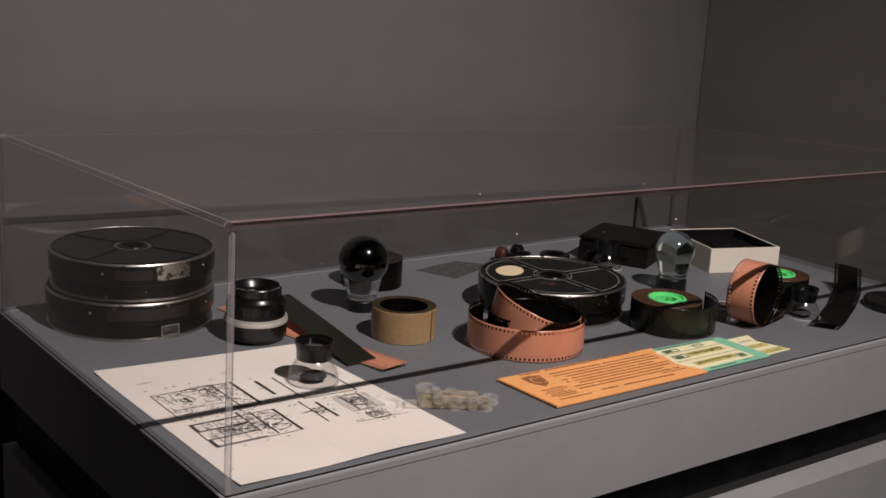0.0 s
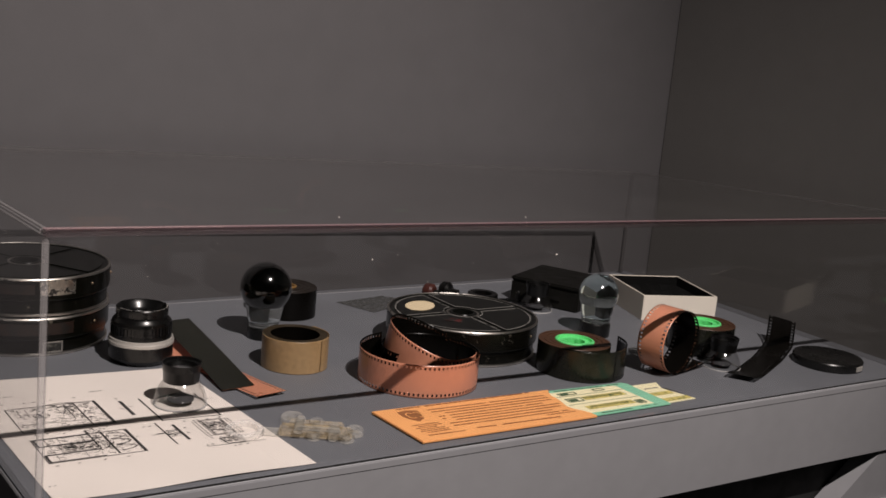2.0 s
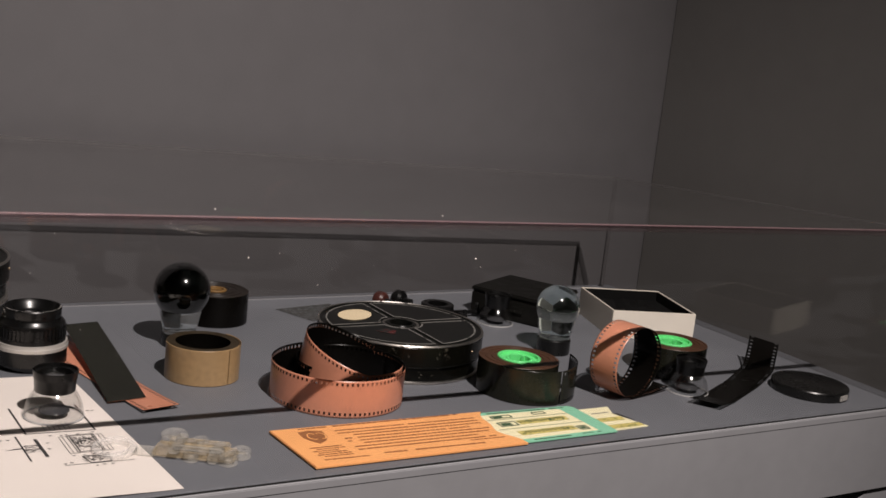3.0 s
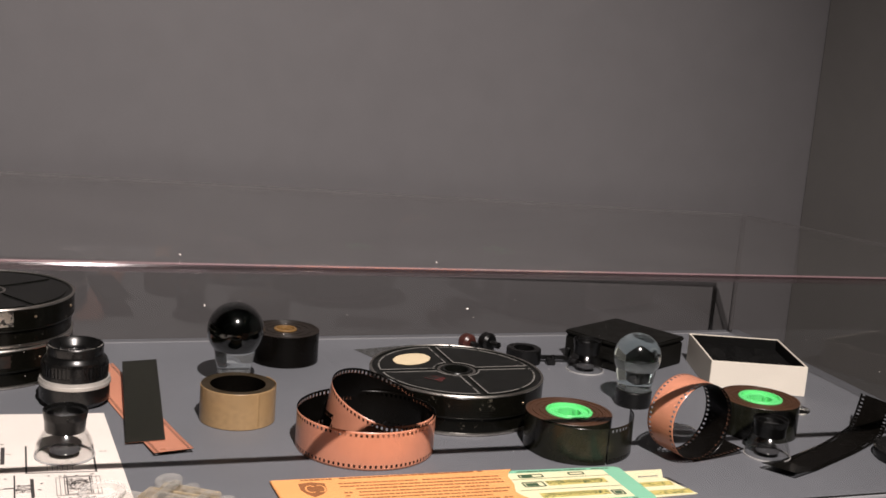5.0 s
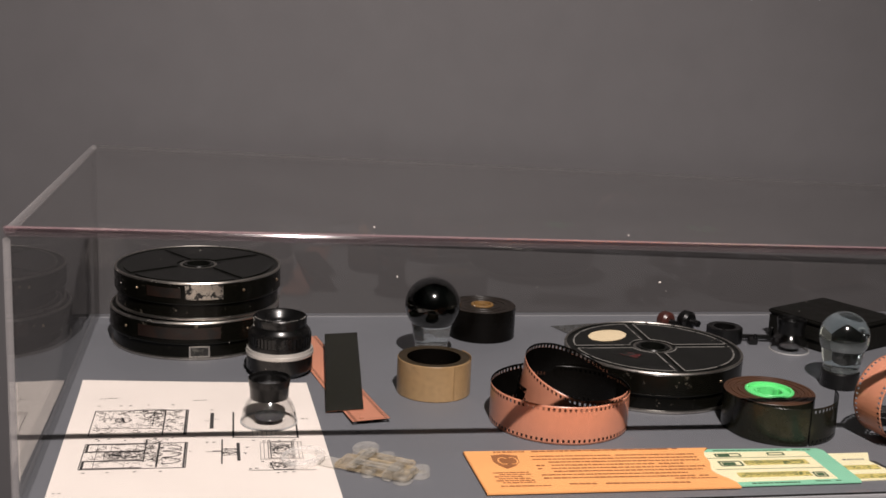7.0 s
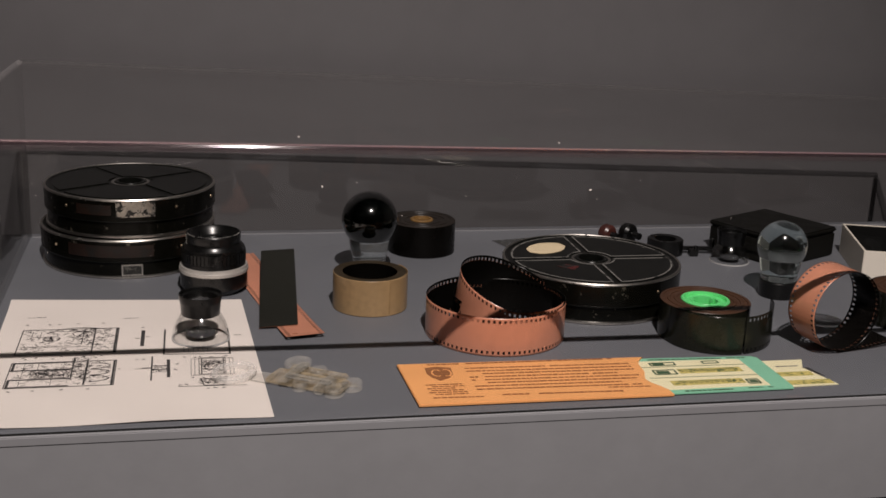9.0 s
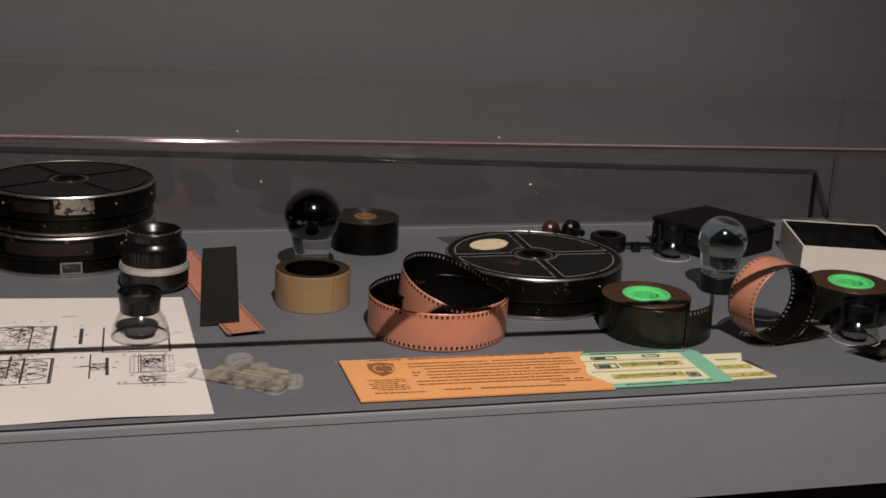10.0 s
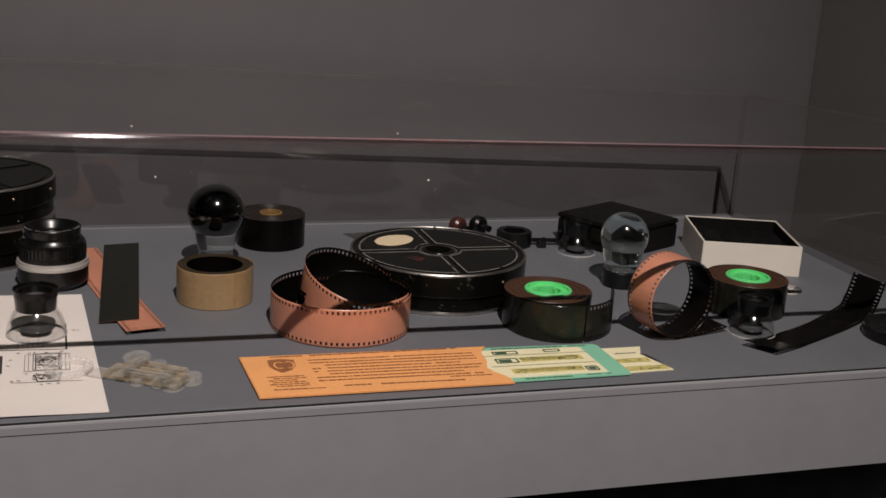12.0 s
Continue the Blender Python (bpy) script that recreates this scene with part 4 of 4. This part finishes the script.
def fig_e(bm):
    ticks(bm, 0.187, 0.104, 0.204, 0.131, 110, 0.004)
    loops(bm, 0.1955, 0.1175, 0.0065, 0.009)
    marks(bm, 0.18, 0.212, 0.139, 3)


figure("figure", border(0.178, 0.098, 0.2125, 0.1345, 0.0006) + border(0.1845, 0.1, 0.206, 0.1365, 0.0009) + [(0.181, 0.099, 0.181, 0.134, 0.0006), (0.2095, 0.098, 0.2095, 0.134, 0.0006), (0.1865, 0.101, 0.1865, 0.135, 0.0014), (0.2045, 0.101, 0.2045, 0.135, 0.0014)], fig_e)


def fig_f(bm):
    ticks(bm, 0.186, 0.078, 0.205, 0.09, 70, 0.003)
    marks(bm, 0.178, 0.21, 0.093, 5), marks(bm, 0.188, 0.205, 0.07, 3), marks(bm, 0.167, 0.175, 0.079, 2)


figure("figure", [(0.185, 0.09, 0.206, 0.0885, 0.0016), (0.188, 0.076, 0.204, 0.0755, 0.0016), (0.186, 0.09, 0.188, 0.076, 0.0012), (0.206, 0.089, 0.204, 0.0755, 0.0012), (0.168, 0.0755, 0.222, 0.0735, 0.0007)], fig_f)
for x0, x1, y, count in ((0.034, 0.05, 0.252, 5), (0.118, 0.132, 0.243, 4), (0.02, 0.028, 0.04, 2)):
    figure("caption_bar", [], lambda bm: marks(bm, x0, x1, y, count), INK_GREY)

# ---- envelope and cards ----
env = thing("paper_envelope", pose(0, 0, Z), "orange paper envelope with brown print, card sticking out", "envelope")
wavy = [(0.562 - 0.012 * math.sin(math.pi * (k / 10) * 1.0) * (1 if k < 7 else 0.9) + 0.003 * math.sin(k * 1.3) - 0.002 * (10 - k) / 10, 0.0125 + 0.0825 * k / 10) for k in range(11)]
bm = prism([(0.347, 0.099), (0.3505, 0.0135)] + wavy, 0.0008, 0.0034)
bmesh.ops.bevel(bm, geom=[e for e in bm.edges if abs(e.verts[0].co.z - e.verts[1].co.z) < 1e-6], offset=0.0006, segments=2, affect="EDGES")
part("sleeve", bm, ENVELOPE, env)
EZ = 0.0036
text = random.Random(9)


def print_row(bm, x0, x1, y, h, slope=0.0, dense=0.75, z=EZ):
    """A row of unreadable words as plain bars."""
    x = x0
    while x < x1:
        w = text.uniform(0.0018, 0.006)
        if text.random() < dense:
            q = min(x + w, x1)
            stroke(bm, x, y + slope * (x - x0), q, y + slope * (q - x0), h * text.uniform(0.7, 1.05), z)
        x += w + text.uniform(0.0004, 0.0011)


bm = bmesh.new()
for k, y in enumerate((0.0855, 0.079, 0.0725, 0.066, 0.0595, 0.053, 0.0465, 0.04)):
    print_row(bm, 0.402 + (0.012 if k % 3 == 2 else 0), 0.545 - (0.016 if k in (3, 6) else 0) - 0.004 * (k > 4), y - 0.002, 0.0023, -0.02, 0.97)
part("small_print", bm, ENV_INK, env, "rows of small brown print")
bm = bmesh.new()
for y in (0.051, 0.047, 0.043, 0.039, 0.035, 0.031):
    print_row(bm, 0.3625, 0.3935, y, 0.0017, -0.01, 0.9)
part("address_print", bm, ENV_INK, env, "block of small brown print")
for x0, x1, y, h, slope in ((0.372, 0.535, 0.0945, 0.0026, -0.008), (0.42, 0.52, 0.0255, 0.0026, -0.03), (0.364, 0.405, 0.0245, 0.002, -0.03), (0.51, 0.546, 0.031, 0.002, -0.03)):
    bm = bmesh.new()
    print_row(bm, x0, x1, y, h, slope, 0.95)
    part("headline_print", bm, ENV_INK, env, "bold brown print")
shield = [(0.3685, 0.0875), (0.379, 0.0895), (0.3905, 0.086), (0.3895, 0.072), (0.385, 0.0645), (0.3765, 0.059), (0.371, 0.0665), (0.368, 0.075)]
part("emblem", prism(shield, EZ - 0.0001, EZ + 0.0001), ENV_INK, env, "brown shield emblem")
bm = bmesh.new()
loops(bm, 0.3765, 0.0745, 0.0042, 0.007, 0.0014, 16, 40, 300), loops(bm, 0.3845, 0.0745, 0.0038, 0.007, 0.0014, 16, -120, 120)
for v in bm.verts:
    v.co.z += EZ + 0.0003 - IZ
part("emblem_lines", bm, ENVELOPE, env)

green = thing("exposure_card", pose(0, 0, Z), "mint green card slide rule with cream scales in the envelope", "card")
part("card", prism([(0.54, 0.0945), (0.54, 0.0155), (0.6665, 0.0165), (0.668, 0.021), (0.6665, 0.086), (0.662, 0.09)], 0.0012, 0.0022), CARD_GREEN, green)
part("cream_panel", prism([(0.545, 0.087), (0.545, 0.0225), (0.6495, 0.024), (0.648, 0.083), (0.643, 0.0845)], 0.0022, 0.0024), CARD_CREAM, green, "cream printed panel")
CZ = 0.0025
bm = bmesh.new()
for x0, x1, y in ((0.583, 0.652, 0.061), (0.567, 0.643, 0.036)):
    slab(x0, y - 0.005, 0.0024, x1 - 0.012, y + 0.005, 0.0026, 0, bm)
part("yellow_scale", bm, CARD_SCALE, green, "yellow printed scale")
bm = bmesh.new()
for y in (0.0725, 0.0485):
    stroke(bm, 0.553, y, 0.6485, y - 0.0012, 0.0007, CZ)
for x0, y0, x1, y1 in ((0.564, 0.0755, 0.586, 0.0815), (0.561, 0.0555, 0.58, 0.065), (0.6335, 0.029, 0.6435, 0.038), (0.612, 0.0765, 0.626, 0.0815)):
    for q in border(x0, y0, x1, y1, 0.0016):
        stroke(bm, *q, CZ)
stroke(bm, 0.566, 0.0785, 0.5765, 0.0785, 0.0042, CZ), stroke(bm, 0.563, 0.06, 0.5745, 0.06, 0.006, CZ), stroke(bm, 0.6352, 0.0335, 0.6418, 0.0335, 0.0055, CZ)
for y in (0.061, 0.036):
    for k in range(33):
        x = 0.585 + 0.0016 * k - (0.012 if y < 0.05 else 0)
        stroke(bm, x, y - 0.0025 + 0.001 * (k % 3), x, y + 0.002 + 0.0012 * (k % 2), 0.0005, CZ + 0.0002)
part("scale_print", bm, CARD_INK, green, "dark printed windows and scale marks")
for x0, x1, y, h, slope, dense in ((0.566, 0.655, 0.0895, 0.0022, -0.03, 0.95), (0.572, 0.614, 0.0192, 0.0024, 0, 0.95), (0.622, 0.66, 0.0205, 0.0014, 0, 0.8)):
    bm = bmesh.new()
    print_row(bm, x0, x1, y, h, slope, dense, CZ - 0.0002)
    part("border_print", bm, CARD_INK, green, "dark print along the border")
slide = thing("card_slide", pose(0, 0, Z), "cream card slide pulled out of the green card", "card")
part("card", prism([(0.645, 0.0805), (0.645, 0.0215), (0.711, 0.0235), (0.698, 0.062), (0.7065, 0.0805)], 0.0002, 0.001), CARD_CREAM, slide)
bm = bmesh.new()
slab(0.669, 0.044, 0.001, 0.7, 0.0535, 0.0011, 0, bm), slab(0.669, 0.0255, 0.001, 0.7085, 0.035, 0.0011, 0, bm)
part("yellow_scale", bm, CARD_SCALE, slide, "yellow printed scale")
part("worn_corner", prism([(0.7065, 0.0445), (0.6975, 0.0625), (0.703, 0.061), (0.7085, 0.041)], 0.001, 0.0012), INK, slide, "dark worn corner")
bm = bmesh.new()
print_row(bm, 0.675, 0.695, 0.066, 0.0022, 0, 0.9, 0.0011)
part("print", bm, INK_GREY, slide)
